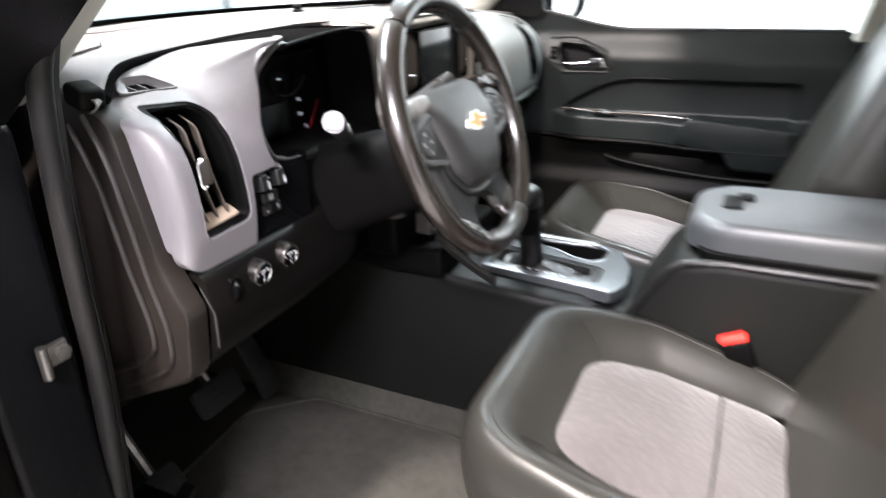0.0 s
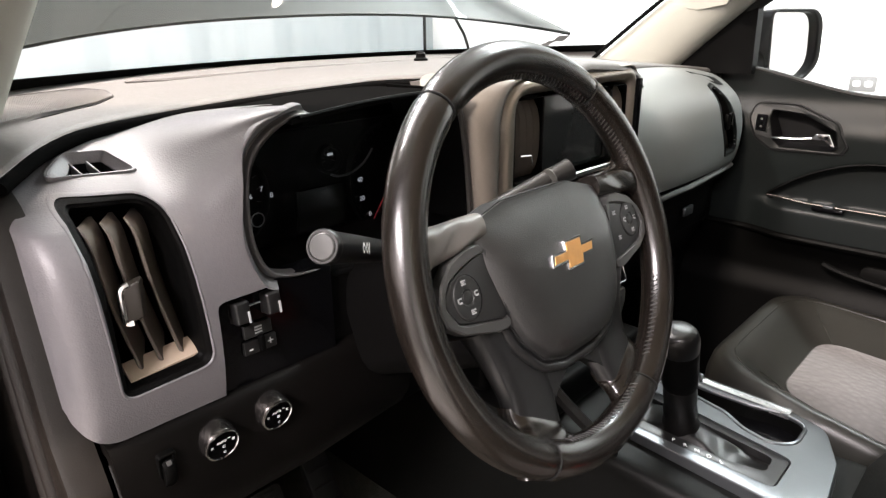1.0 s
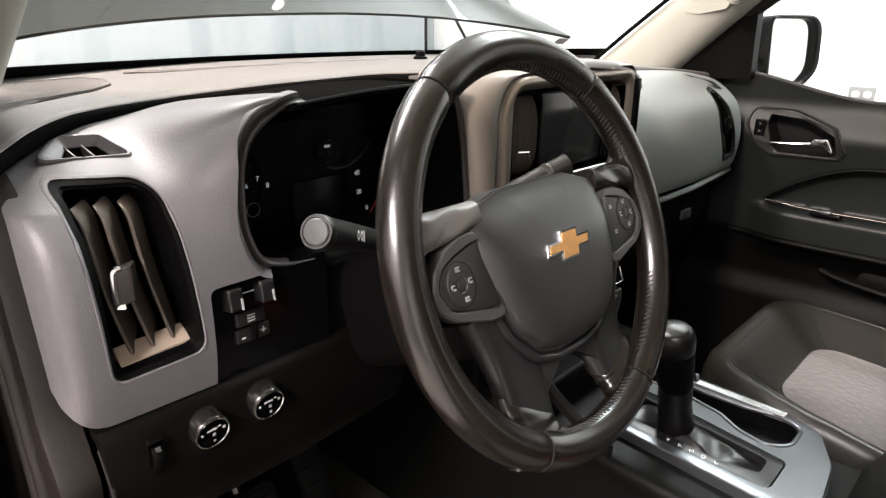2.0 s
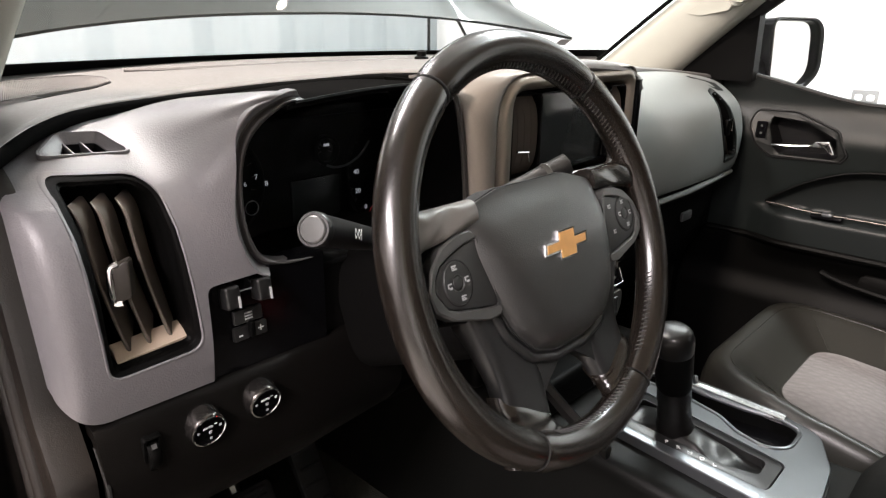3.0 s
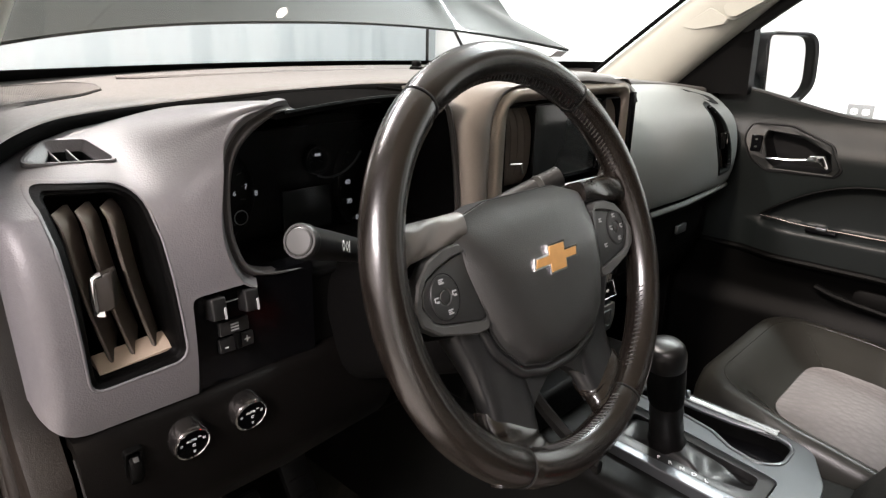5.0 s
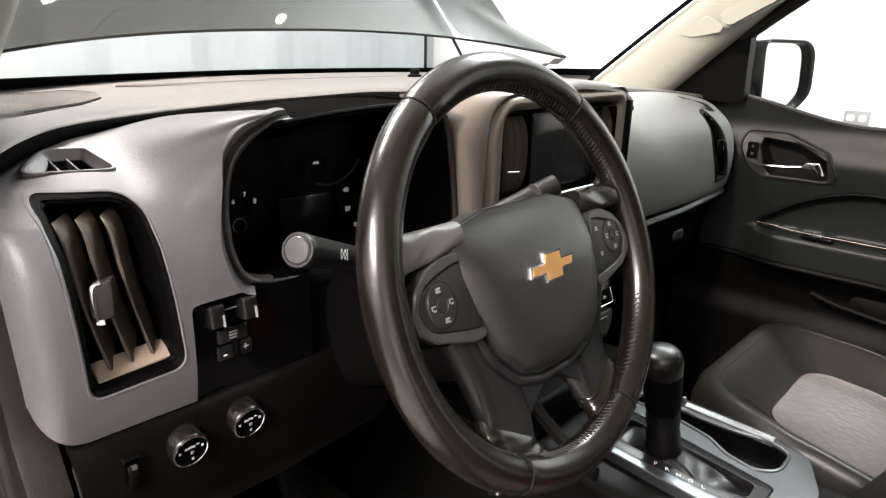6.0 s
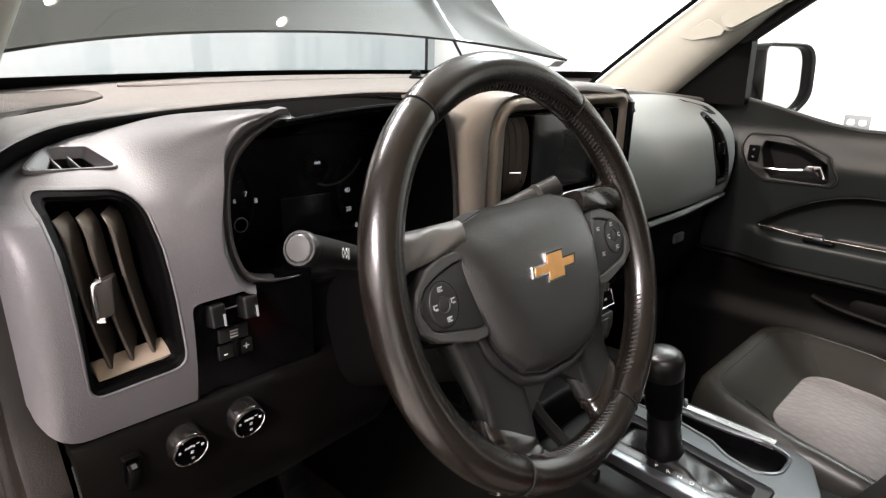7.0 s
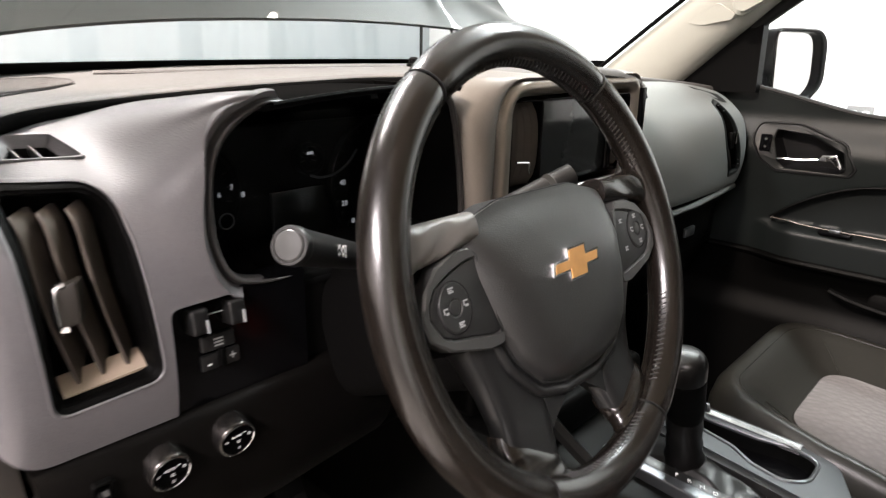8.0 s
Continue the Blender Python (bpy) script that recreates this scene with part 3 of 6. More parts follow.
def trim_profile(x, n=11):
    """The panel's upright profile at x: a slope beside the door that rises to the instrument hood."""
    w = min(1, max(0, (x + 0.606) / 0.125))
    w = w ** 3 * (w * (6 * w - 15) + 10)
    sag = 0.023 * min(1, max(0, (-0.60 - x) / 0.08)) ** 1.5
    c = smooth_path([(0, *Vector(a).lerp(Vector(b), w)) for a, b in zip(PROF_A, PROF_B)], n)
    return [Vector((x, p.y, p.z - sag * min(1, max(0, (p.z - 1.29) / 0.05)))) for p in c]


def trim_ring(x, inset=0.0):
    c = trim_profile(x)
    front = [Vector((x, p.y + inset, p.z - inset * 0.5 * (p.z > 1.30))) for p in c]
    back = [Vector((x, p.y + 0.022 + (inset if inset > 0.02 else 0.0), p.z - (0.02 if p.z > 1.32 else 0.0))) for p in reversed(c)]
    return front + back


xs = [(-0.7045, 0.026), (-0.7035, 0.020), (-0.700, 0.010), (-0.696, 0.0045), (-0.690, 0.0012), (-0.683, 0.0)] + [(-0.68 + 0.0133 * i / 3, 0.0) for i in range(2, 52)]
slab = loft([trim_ring(x, i) for x, i in xs])
DM = facing(-0.6250, 0.3380, 1.3245, 69, -19)
DO = rounded([(-0.0375, -0.0215), (0.0430, -0.0215), (0.0180, 0.0215), (-0.0200, 0.0215)], [0.010, 0.006, 0.008, 0.010], 5)
# the instrument opening: its outer crease and the bead inside it
CREASE = smooth_path([(-0.461, 0.242, 1.369), (-0.477, 0.232, 1.369), (-0.4945, 0.228, 1.364), (-0.5165, 0.230, 1.3545), (-0.530, 0.238, 1.333), (-0.536, 0.241, 1.303), (-0.542, 0.233, 1.270), (-0.542, 0.227, 1.245), (-0.533, 0.2245, 1.217), (-0.520, 0.225, 1.2025), (-0.494, 0.228, 1.1960), (-0.456, 0.233, 1.1945)], 7)
BEAD = smooth_path([(-0.446, 0.2405, 1.3565), (-0.460, 0.238, 1.3595), (-0.4755, 0.237, 1.3575), (-0.5005, 0.240, 1.3425), (-0.514, 0.247, 1.321), (-0.5205, 0.249, 1.2890), (-0.525, 0.241, 1.254), (-0.5225, 0.236, 1.233), (-0.517, 0.234, 1.220), (-0.506, 0.234, 1.211), (-0.484, 0.235, 1.205), (-0.453, 0.238, 1.203)], 7)


def xz_body(outline, y0, y1):
    """An outline in x and z, drawn through from y0 to y1."""
    return loft([[Vector((p[0], y0, p[1])) for p in outline], [Vector((p[0], y1, p[1])) for p in outline]])


def dense(outline, step=0.006):
    """The outline with its long sides divided, so that it can follow a curved face."""
    out = []
    for i, p in enumerate(outline):
        a, b = Vector((p[0], p[1])), Vector((outline[(i + 1) % len(outline)][0], outline[(i + 1) % len(outline)][1]))
        n = max(1, int((b - a).length / step))
        out += [tuple(a.lerp(b, j / n)) for j in range(n)]
    return out


def fine(outline, n=5):
    """The outline with every side divided into n."""
    k = len(outline)
    return [Vector(outline[i]).lerp(Vector(outline[(i + 1) % k]), j / n) for i in range(k) for j in range(n)]


VENT_OUT = fine(rounded([(-0.6755, 1.3105), (-0.5950, 1.3070), (-0.5830, 1.1500), (-0.6680, 1.1465)], [0.016, 0.024, 0.016, 0.014], 7))
VENT = fine(rounded([(-0.6640, 1.3025), (-0.5990, 1.2990), (-0.5895, 1.1560), (-0.6605, 1.1525)], [0.008, 0.018, 0.010, 0.008], 7))
slab = cut(
    slab,
    xz_body([(p.x, p.z) for p in CREASE[1:]] + [(-0.40, 1.1995), (-0.40, 1.42), (-0.461, 1.42)], 0.1, 0.30),
    xz_body(rounded([(-0.5755, 1.05), (-0.5770, 1.2060), (-0.40, 1.2090), (-0.40, 1.05)], [0.001, 0.008, 0.001, 0.001], 4), 0.1, 0.6),
    xz_body(VENT_OUT, 0.1, 0.6),
    prism(scaled(DO, 0.004), -0.018, 0.03, DM),
    xz_body([(-0.73, 1.07), (-0.668, 1.07)] + [(-0.668 - 0.036 * math.sin(a), 1.147 - 0.037 * math.cos(a)) for a in [math.pi / 2 * j / 8 for j in range(9)]] + [(-0.73, 1.147)], 0.1, 0.6),
)
part("trim_panel", slab, M_TRIM, dash, "satin grey panel around the driver's side vent", angle=32)

# side vent: funnel throat, rolled rim, slats and thumb tab


def face_y(z, x=-0.66):
    return lerp_table(sorted((p.z, p.y) for p in trim_profile(x, 5)), z)


def rim_path(outline, dy=0.0):
    return [Vector((p[0], face_y(p[1], p[0]) + dy, p[1])) for p in outline]


def deep(outline, y):
    return [Vector((p[0], y, p[1])) for p in outline]


vent = part("air_vent", loft([rim_path(scaled(VENT, d), h) for d, h in ((0.0, 0.0100), (0.0010, 0.0125), (0.0030, 0.0155), (0.0045, 0.024))] + [deep(scaled(VENT, 0.0060), 0.296), deep(scaled(VENT, 0.0065), 0.330)], cap0=False), M_DARK, dash, "tall louvred side vent", angle=60)


def between(a, b, k):
    return [Vector(p).lerp(Vector(q), k) for p, q in zip(a, b)]


part("vent_rim", loft([rim_path(scaled(VENT_OUT, -0.0012), 0.0022)] + [rim_path(between(VENT_OUT, VENT, k), h) for k, h in ((0.0, 0.0008), (0.04, -0.0002), (0.12, -0.0006), (0.22, -0.0002), (0.36, 0.0010))], cap0=False, cap1=False), M_TRIM, vent, angle=80)
# inner stretch of the rim's roll, coloured near-black
part("vent_inner_band", loft([rim_path(between(VENT_OUT, VENT, k), h) for k, h in ((0.36, 0.0010), (0.42, 0.0030), (0.60, 0.0042), (0.82, 0.0052), (0.93, 0.0064), (1.0, 0.0120))], cap0=False, cap1=False), M_COLUMN, vent, "soft black band inside the vent rim", angle=80)
# sloping lip; the lamplight on it is painted in as tan
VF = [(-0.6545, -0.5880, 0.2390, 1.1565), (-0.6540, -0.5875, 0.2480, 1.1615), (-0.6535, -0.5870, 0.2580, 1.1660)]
part("vent_floor", loft([[Vector((a, y, z)), Vector((b, y, z + 0.0045)), Vector((b, y + 0.002, z - 0.006)), Vector((a, y + 0.002, z - 0.0085))] for a, b, y, z in VF]), M_VENTFLOOR_LIT, vent, "lower lip of the vent throat, tan with painted-in lamplight")


def slat(x0, x1):
    """A curved upright vane turned to the truck's right, with a rounded front edge, a rounded tip and a notched foot."""
    rings = []
    for i in range(19):
        k = i / 18
        z = 1.1590 + 0.1270 * k
        x = x0 + (x1 - x0) * (1 - k) - 0.003 * math.sin(math.pi * k)
        tip = max(0.0, (k - 0.90) / 0.10) ** 2
        y = 0.2445 + 0.014 * k + 0.016 * tip
        t = 0.0017 * (1 - 0.6 * tip)
        foot = 0.010 * max(0.0, 1 - k * 9)
        rings.append([Vector((x - t, y + 0.0030, z)), Vector((x - t * 0.7, y + 0.0008, z)), Vector((x + t * 0.3, y, z)), Vector((x + t * 1.2, y + 0.0016, z)), Vector((x + 0.0205 - foot, y + 0.030 - foot, z + foot * 0.4)), Vector((x + 0.0175 - foot, y + 0.031 - foot, z + foot * 0.4))])
    return loft(rings)


for x0, x1 in ((-0.6600, -0.6410), (-0.6425, -0.6230), (-0.6230, -0.6040)):
    part("slat", slat(x0, x1), M_SLAT, vent, angle=50)
TABM = facing(-0.640, 0.238, 1.226, 8, -28)
tab = part("thumb_tab", moved(prism(rounded([(-0.0085, -0.0175), (0.006, -0.013), (0.006, 0.019), (-0.0085, 0.013)], 0.003, 3), -0.016, 0.006, bev=0.002), TABM), M_TAB, vent, "brown-black vane adjuster")
part("chrome_edge", tube([TABM @ Vector(p) for p in smooth_path([(-0.002, 0.0155, 0.004), (-0.0080, 0.012, 0.004), (-0.0090, 0.000, 0.005), (-0.0080, -0.0150, 0.004), (-0.002, -0.0165, 0.004)], 5)], 0.0030, 8), M_CHROME, tab)

# small demister vent on the slope above
DI = rounded([(-0.0180, -0.0150), (0.0270, -0.0150), (0.0125, 0.0130), (-0.0125, 0.0125)], [0.004, 0.003, 0.004, 0.004], 5)


def at_h(o, h):
    return [Vector((p[0], p[1], h)) for p in o]


dv = part("demister_vent", moved(loft([at_h(DO, -0.004), at_h(DO, 0.001), at_h(scaled(DO, 0.001), 0.0022), at_h(scaled(DO, 0.0035), 0.0020), at_h(scaled(DO, 0.0050), -0.0010), at_h(DI, -0.0055), at_h(scaled(DI, 0.0004), -0.007)], cap0=False, cap1=False), DM), M_TRIM, dash, "small grey side-window vent")
part("vent_throat", moved(loft([at_h(DI, -0.0068), at_h(scaled(DI, 0.0005), -0.010), at_h(scaled(DI, 0.001), -0.030)], cap0=False), DM), M_DIAL, dv)
for dx in (-0.0085, 0.0060):
    part("slat", moved(box(-0.0009, 0.0009, -0.0155, 0.0140, -0.014, -0.0045, 0.0004, 1), DM @ pose(dx, 0, 0, 0, 0, 24)), M_TRIM, dv)

# instrument cluster
cl = part("instrument_cluster", box(-0.548, -0.228, 0.352, 0.362, 1.17, 1.325, 0.002), M_DIAL, dash, "dark instrument cluster in a deep hood")
part("hood_wall", box(-0.546, -0.540, 0.268, 0.352, 1.17, 1.300, 0.002), M_VISOR, cl)
part("hood_wall", loft([[Vector((x + dx, y, z)) for dx, y in ((-0.001, 0.238), (-0.001, 0.352), (0.006, 0.352), (0.006, 0.238))] for z, x in ((1.17, -0.222), (1.25, -0.2265), (1.30, -0.2335), (1.335, -0.2405), (1.366, -0.252))]), M_VISOR, cl)
part("corner_bead", tube(smooth_path([(-0.300, 0.236, 1.3655), (-0.268, 0.236, 1.3625), (-0.247, 0.236, 1.352), (-0.239, 0.236, 1.334), (-0.232, 0.236, 1.300), (-0.225, 0.236, 1.250), (-0.220, 0.236, 1.195)], 6), 0.0036, 8), M_RIDGE, cl, "rounded bead beside the centre stack")
part("hood_floor", moved(box(-0.545, -0.20, -0.05, 0.06, 0, 0.006, 0.002), pose(0, 0.292, 1.188, 4, 0, 0)), M_VISOR, cl)
part("hood_roof", sheet(lambda u, v: Vector((-0.478 + 0.245 * u, 0.232 + 0.16 * v, 1.353 + 0.0135 * math.sin(math.pi * min(1, u * 0.62 + 0.08)) - 0.004 * v)), 16, 4, 0.004), M_VISOR, cl, "matt black hood over the instruments")
part("roof_edge", tube([(-0.470 + 0.235 * i / 12, 0.231, 1.3535 + 0.0135 * math.sin(math.pi * min(1, i / 12 * 0.62 + 0.10))) for i in range(13)], 0.0022, 6), M_DARK, cl)
lip, bead = [], []
for p, q in zip(CREASE, BEAD):
    snap = min(1.0, max(0.0, (1.352 - p.z) / 0.02))
    p = Vector((p.x, p.y + (face_y(min(p.z, 1.335), p.x) - p.y) * snap, p.z))
    lip.append([p.lerp(q, k) + Vector((0, dy, 0)) for k, dy in ((-0.03, 0.012), (-0.02, 0.0010), (0.05, -0.0002), (0.18, 0.0014), (0.36, 0.0048), (0.55, 0.0070), (0.62, 0.0080))])
    bead.append([p.lerp(q, k) + Vector((0, dy, 0)) for k, dy in ((0.60, 0.0080), (0.72, 0.0070), (0.80, 0.0026), (0.88, 0.0002), (1.0, -0.0010), (1.12, 0.0004), (1.20, 0.0040), (1.22, 0.0130))])
part("cluster_lip", loft(lip[:66], closed=False), M_TRIM, cl, "rolled grey lip of the instrument opening", angle=60)
part("inner_bead", loft(bead, closed=False), M_RIDGE, cl, "dark rounded bead inside the lip", angle=60)


def dial(cx, cz, r, name, a0, a1, marks):
    d = part(name, collar(circle(r, 40, cx, cz), circle(r - 0.004, 40, cx, cz), -0.012, 0.004, facing(0, 0.346, 0), 0.001), M_DIAL, cl)
    for i in range(marks):
        a = radians(a0 + (a1 - a0) * i / (marks - 1))
        long = 0.006 if i % 2 == 0 else 0.0035
        mk = moved(box(-long / 2, long / 2, -0.0006, 0.0006, 0, 0.0006, 0), facing(0, 0.3495, 0) @ pose(cx + (r - 0.010) * math.cos(a), cz + (r - 0.010) * math.sin(a), 0, 0, 0, math.degrees(a)))
        part("tick", mk, M_DIM_PRINT, d)
    return d


tacho = dial(-0.500, 1.262, 0.060, "rev_counter", 225, -45, 17)
speedo = dial(-0.250, 1.250, 0.076, "speedometer", 225, -45, 21)
for body, cx, cz, size in (("6", -0.466, 1.262, 0.007), ("7", -0.452, 1.268, 0.008), ("8", -0.440, 1.259, 0.008)):
    part("numeral", text(body, size, facing(cx, 0.340, cz)), M_LIT, tacho)
for body, cx, cz in (("0", -0.298, 1.206), ("20", -0.310, 1.229), ("40", -0.312, 1.2535)):
    part("numeral", text(body, 0.0085, facing(cx, 0.340, cz)), M_LIT, speedo)
part("needle", tube([(-0.262, 0.336, 1.245), (-0.297, 0.336, 1.198)], lambda k: 0.0012 * (1 - 0.6 * k), 8), M_NEEDLE, speedo, "red pointer")
part("lower_bezel", tube(smooth_path([(-0.357, 0.339, 1.268), (-0.345, 0.338, 1.2645), (-0.325, 0.338, 1.266), (-0.305, 0.338, 1.276), (-0.29, 0.34, 1.29)], 5), 0.0014, 8), M_SATIN, cl, "thin silver gauge edge")
fuel = dial(-0.352, 1.285, 0.018, "fuel_gauge", 200, -20, 7)
part("numeral", moved(box(-0.004, 0.004, -0.0015, 0.0015, 0, 0.0005, 0), facing(-0.356, 0.340, 1.2925)), M_LIT, fuel)
part("temperature_ring", tube([(-0.459 + 0.008 * math.cos(a / 3), 0.342, 1.234 + 0.008 * math.sin(a / 3)) for a in range(19)], 0.0006, 6, closed=True), M_PRINT, cl)
part("info_display", box(-0.405, -0.335, 0.343, 0.349, 1.205, 1.255, 0.002), M_SCREEN, cl)
lens = part("lens", sheet(lambda u, v: Vector((-0.530 + 0.335 * u, 0.322 + 0.018 * (1 - v), 1.192 + 0.150 * v)), 4, 4, 0), M_LENS, cl, "clear curved cover")
lens.visible_shadow = False

# black switch panel with sliders and brake-controller keys
sw = part("switch_panel", xz_body(rounded([(-0.5750, 1.100), (-0.443, 1.100), (-0.443, 1.2075), (-0.5765, 1.2055)], [0.003, 0.003, 0.003, 0.008], 4), 0.2365, 0.262), M_GLOSS, dash, "gloss black switch panel")
part("panel_edge", tube([(-0.5748, 0.2325, 1.112), (-0.5758, 0.2305, 1.150), (-0.5762, 0.2295, 1.194), (-0.5742, 0.2292, 1.2025), (-0.5680, 0.2290, 1.2055), (-0.540, 0.2285, 1.2066), (-0.526, 0.2285, 1.2070)], 0.0012, 6), M_DARK, sw)
for x in (-0.5535, -0.5205):
    sl = part("slider", moved(prism(rrect(0.015, 0.022, 0.003), 0, 0.016, bev=0.003), facing(x, 0.238, 1.188, 8)), M_GATE, sw, "black slider switch")
    part("silver_mark", moved(box(-0.0009, 0.0009, -0.007, 0.004, 0, 0.0012, 0), facing(x + 0.0044, 0.2212, 1.187, 8)), M_PRINT, sl)
part("slot_line", box(-0.546, -0.528, 0.2352, 0.2368, 1.1890, 1.1900, 0), M_PRINT, sw)
for x, z, w, h in ((-0.535, 1.164, 0.030, 0.014), (-0.5435, 1.147, 0.016, 0.014), (-0.524, 1.147, 0.016, 0.014)):
    part("key", moved(prism(rrect(w, h, 0.0015), 0, 0.005, bev=0.001), facing(x, 0.238, z, 3)), M_GATE, sw)
part("key_symbol", joined(*[moved(box(-0.004, 0.004, -0.0007, 0.0007, 0, 0.0006, 0), facing(-0.535, 0.2331, 1.164 + dz, 3)) for dz in (-0.003, 0, 0.003)]), M_PRINT, sw)
part("minus_sign", text("-", 0.016, facing(-0.5445, 0.2331, 1.1465, 3)), M_WHITE, sw)
part("plus_sign", text("+", 0.013, facing(-0.523, 0.2331, 1.147, 3)), M_WHITE, sw)
part("brake_slider", moved(box(-0.0025, 0.0025, -0.008, 0.008, 0, 0.009, 0.001), facing(-0.534, 0.236, 1.150, 3)), M_DARK, sw)

# lower knee panel with lamp knobs
KP = [(0.248, 1.110), (0.231, 1.107), (0.221, 1.088), (0.216, 1.045), (0.224, 1.005), (0.262, 0.965), (0.340, 0.930), (0.44, 0.905)]


def knee_at(u, v):
    c = smooth_path([(0, a, b) for a, b in KP], 5)
    f = v * (len(c) - 1)
    i = min(int(f), len(c) - 2)
    p = c[i].lerp(c[i + 1], f - i)
    return Vector((-0.685 + 0.345 * u, p.y + 0.03 * max(0, u - 0.6), p.z))


knee = part("knee_panel", sheet(knee_at, 10, 35, 0.012), M_BROWN, dash, "charcoal lower panel with lamp knobs")
part("panel_joint", tube([(-0.684, 0.2335, 1.092), (-0.684, 0.217, 1.06), (-0.684, 0.219, 1.01)], 0.002, 6), M_RUBBER, knee)


def knob(x, z, y):
    m = facing(x, y, z, -12, 0) @ Matrix.Scale(0.93, 4)
    k = part("lamp_knob", lathe([(0.0, -0.002), (0.0190, -0.002), (0.0198, 0.002), (0.0188, 0.015), (0.0182, 0.0172), (0.0172, 0.0182), (0.0164, 0.0182), (0.0160, 0.0172), (0, 0.0170)], 48, m), M_DARKCHROME, knee, "dark chrome rotary knob")
    part("rim_ring", lathe([(0.0174, 0.0178), (0.0176, 0.0186), (0.0166, 0.0190), (0.0160, 0.0184), (0.0160, 0.0176)], 48, m), M_CHROME, k, "bright silver ring")
    part("cap", lathe([(0.0162, 0.0166), (0.0160, 0.0178), (0, 0.0182)], 32, m), M_GLOSS, k, "black knob face")
    for w, h, dx, dz in ((0.0022, 0.0022, -0.0115, 0.0020), (0.0030, 0.0009, 0.0062, 0.0066), (0.0026, 0.0026, 0.0112, 0.0030), (0.0030, 0.0030, 0.0010, -0.0018), (0.0024, 0.0024, 0.0018, -0.0098)):
        part("symbol", moved(joined(box(-w / 2, w / 2, h / 2 - 0.0006, h / 2, 0.0181, 0.0185, 0), box(-w / 2, w / 2, -h / 2, -h / 2 + 0.0006, 0.0181, 0.0185, 0), box(-w / 2, -w / 2 + 0.0006, -h / 2, h / 2, 0.0181, 0.0185, 0)), m @ pose(dx, dz, 0)), M_WHITE, k)
    part("lettering", text("AUTO", 0.0036, m @ pose(-0.0015, 0.0050, 0.0184)), M_WHITE, k)


knob(-0.5965, 1.0800, 0.226)
knob(-0.5375, 1.0830, 0.226)
part("dimmer_wheel", lathe([(0, -0.005), (0.017, -0.005), (0.018, -0.003), (0.018, 0.003), (0.017, 0.005), (0, 0.005)], 28, pose(-0.645, 0.2275, 1.0715, 0, 90, 0)), M_DARK, knee)
part("dimmer_frame", collar(rrect(0.016, 0.040, 0.003), rrect(0.0105, 0.034, 0.002), -0.004, 0.002, facing(-0.645, 0.2185, 1.0715, -8), 0.001), M_DARK, knee)
part("dimmer_mark", moved(box(-0.0022, 0.0022, -0.0022, 0.0022, 0, 0.0006, 0), facing(-0.645, 0.2130, 1.0825, 35)), M_DIM_PRINT, knee)

# end cap of the dashboard, seen through the open door
END = rounded([(0.286, 1.300), (0.250, 1.12), (0.222, 1.07), (0.236, 0.975), (0.40, 0.895), (0.52, 0.90), (0.50, 1.30), (0.36, 1.335)], [0.05, 0.05, 0.03, 0.04, 0.03, 0.03, 0.03, 0.04], 6)


def yz_slab(outline, x0, x1, bev=0.006):
    rings = []
    c = scaled(outline, bev)
    for x, o in ((x0, c), (x0 + bev * 0.3, scaled(outline, bev * 0.3)), (x0 + bev, outline), (x1, outline)):
        rings.append([Vector((x, p[0], p[1])) for p in o])
    return loft(rings)


cap_l = part("end_cap", yz_slab(END, -0.722, -0.69, 0.008), M_ENDCAP, dash, "charcoal end cover of the dashboard")
for dy, dz in ((0.0, 0.0), (0.028, -0.012)):
    part("cap_ridge", tube(smooth_path([(-0.720, 0.322 + dy, 1.306 + dz), (-0.722, 0.294 + dy, 1.245 + dz), (-0.722, 0.272 + dy, 1.12), (-0.722, 0.256 + dy, 1.04), (-0.721, 0.274 + dy, 0.985 - dz), (-0.719, 0.36 + dy, 0.94 - dz)], 6), 0.007, 10, flat=0.5), M_ENDCAP, cap_l)
part("corner_boot", moved(box(-0.016, 0.016, -0.018, 0.020, -0.013, 0.013, 0.007, 3), pose(-0.714, 0.322, 1.326, 14, 0, -12)), M_COLUMN, dash, "black corner plug at the pillar foot")
part("dash_core", joined(box(-0.69, 0.68, 0.42, 0.90, 0.90, 1.33, 0.01), box(-0.69, -0.56, 0.345, 0.42, 0.93, 1.30, 0.01), box(0.20, 0.66, 0.26, 0.42, 1.0, 1.30, 0.01)), M_DARK, dash, "black inner body of the dashboard")
part("column_surround", joined(box(-0.455, -0.18, 0.245, 0.42, 1.02, 1.20, 0.012, 3), box(-0.46, -0.16, 0.30, 0.42, 0.93, 1.03, 0.02, 3)), M_COLUMN, dash, "dark grey panel below the instruments")

# ---- centre stack ----
STACK_OUT = rounded([(-0.222, 1.02), (-0.217, 1.20), (-0.238, 1.374), (0.165, 1.380), (0.178, 1.20), (0.165, 1.02)], [0.01, 0.1, 0.045, 0.03, 0.1, 0.01], 10)
STACK_IN = rounded([(-0.188, 1.02), (-0.187, 1.20), (-0.182, 1.372), (0.158, 1.372), (0.166, 1.20), (0.150, 1.02)], [0.01, 0.1, 0.065, 0.025, 0.1, 0.01], 10)
OPEN = rounded([(-0.150, 1.05), (-0.153, 1.20), (-0.153, 1.350), (0.142, 1.352), (0.140, 1.20), (0.130, 1.05)], [0.01, 0.05, 0.030, 0.018, 0.05, 0.01], 10)
FS = facing(0, 0.245, 0)


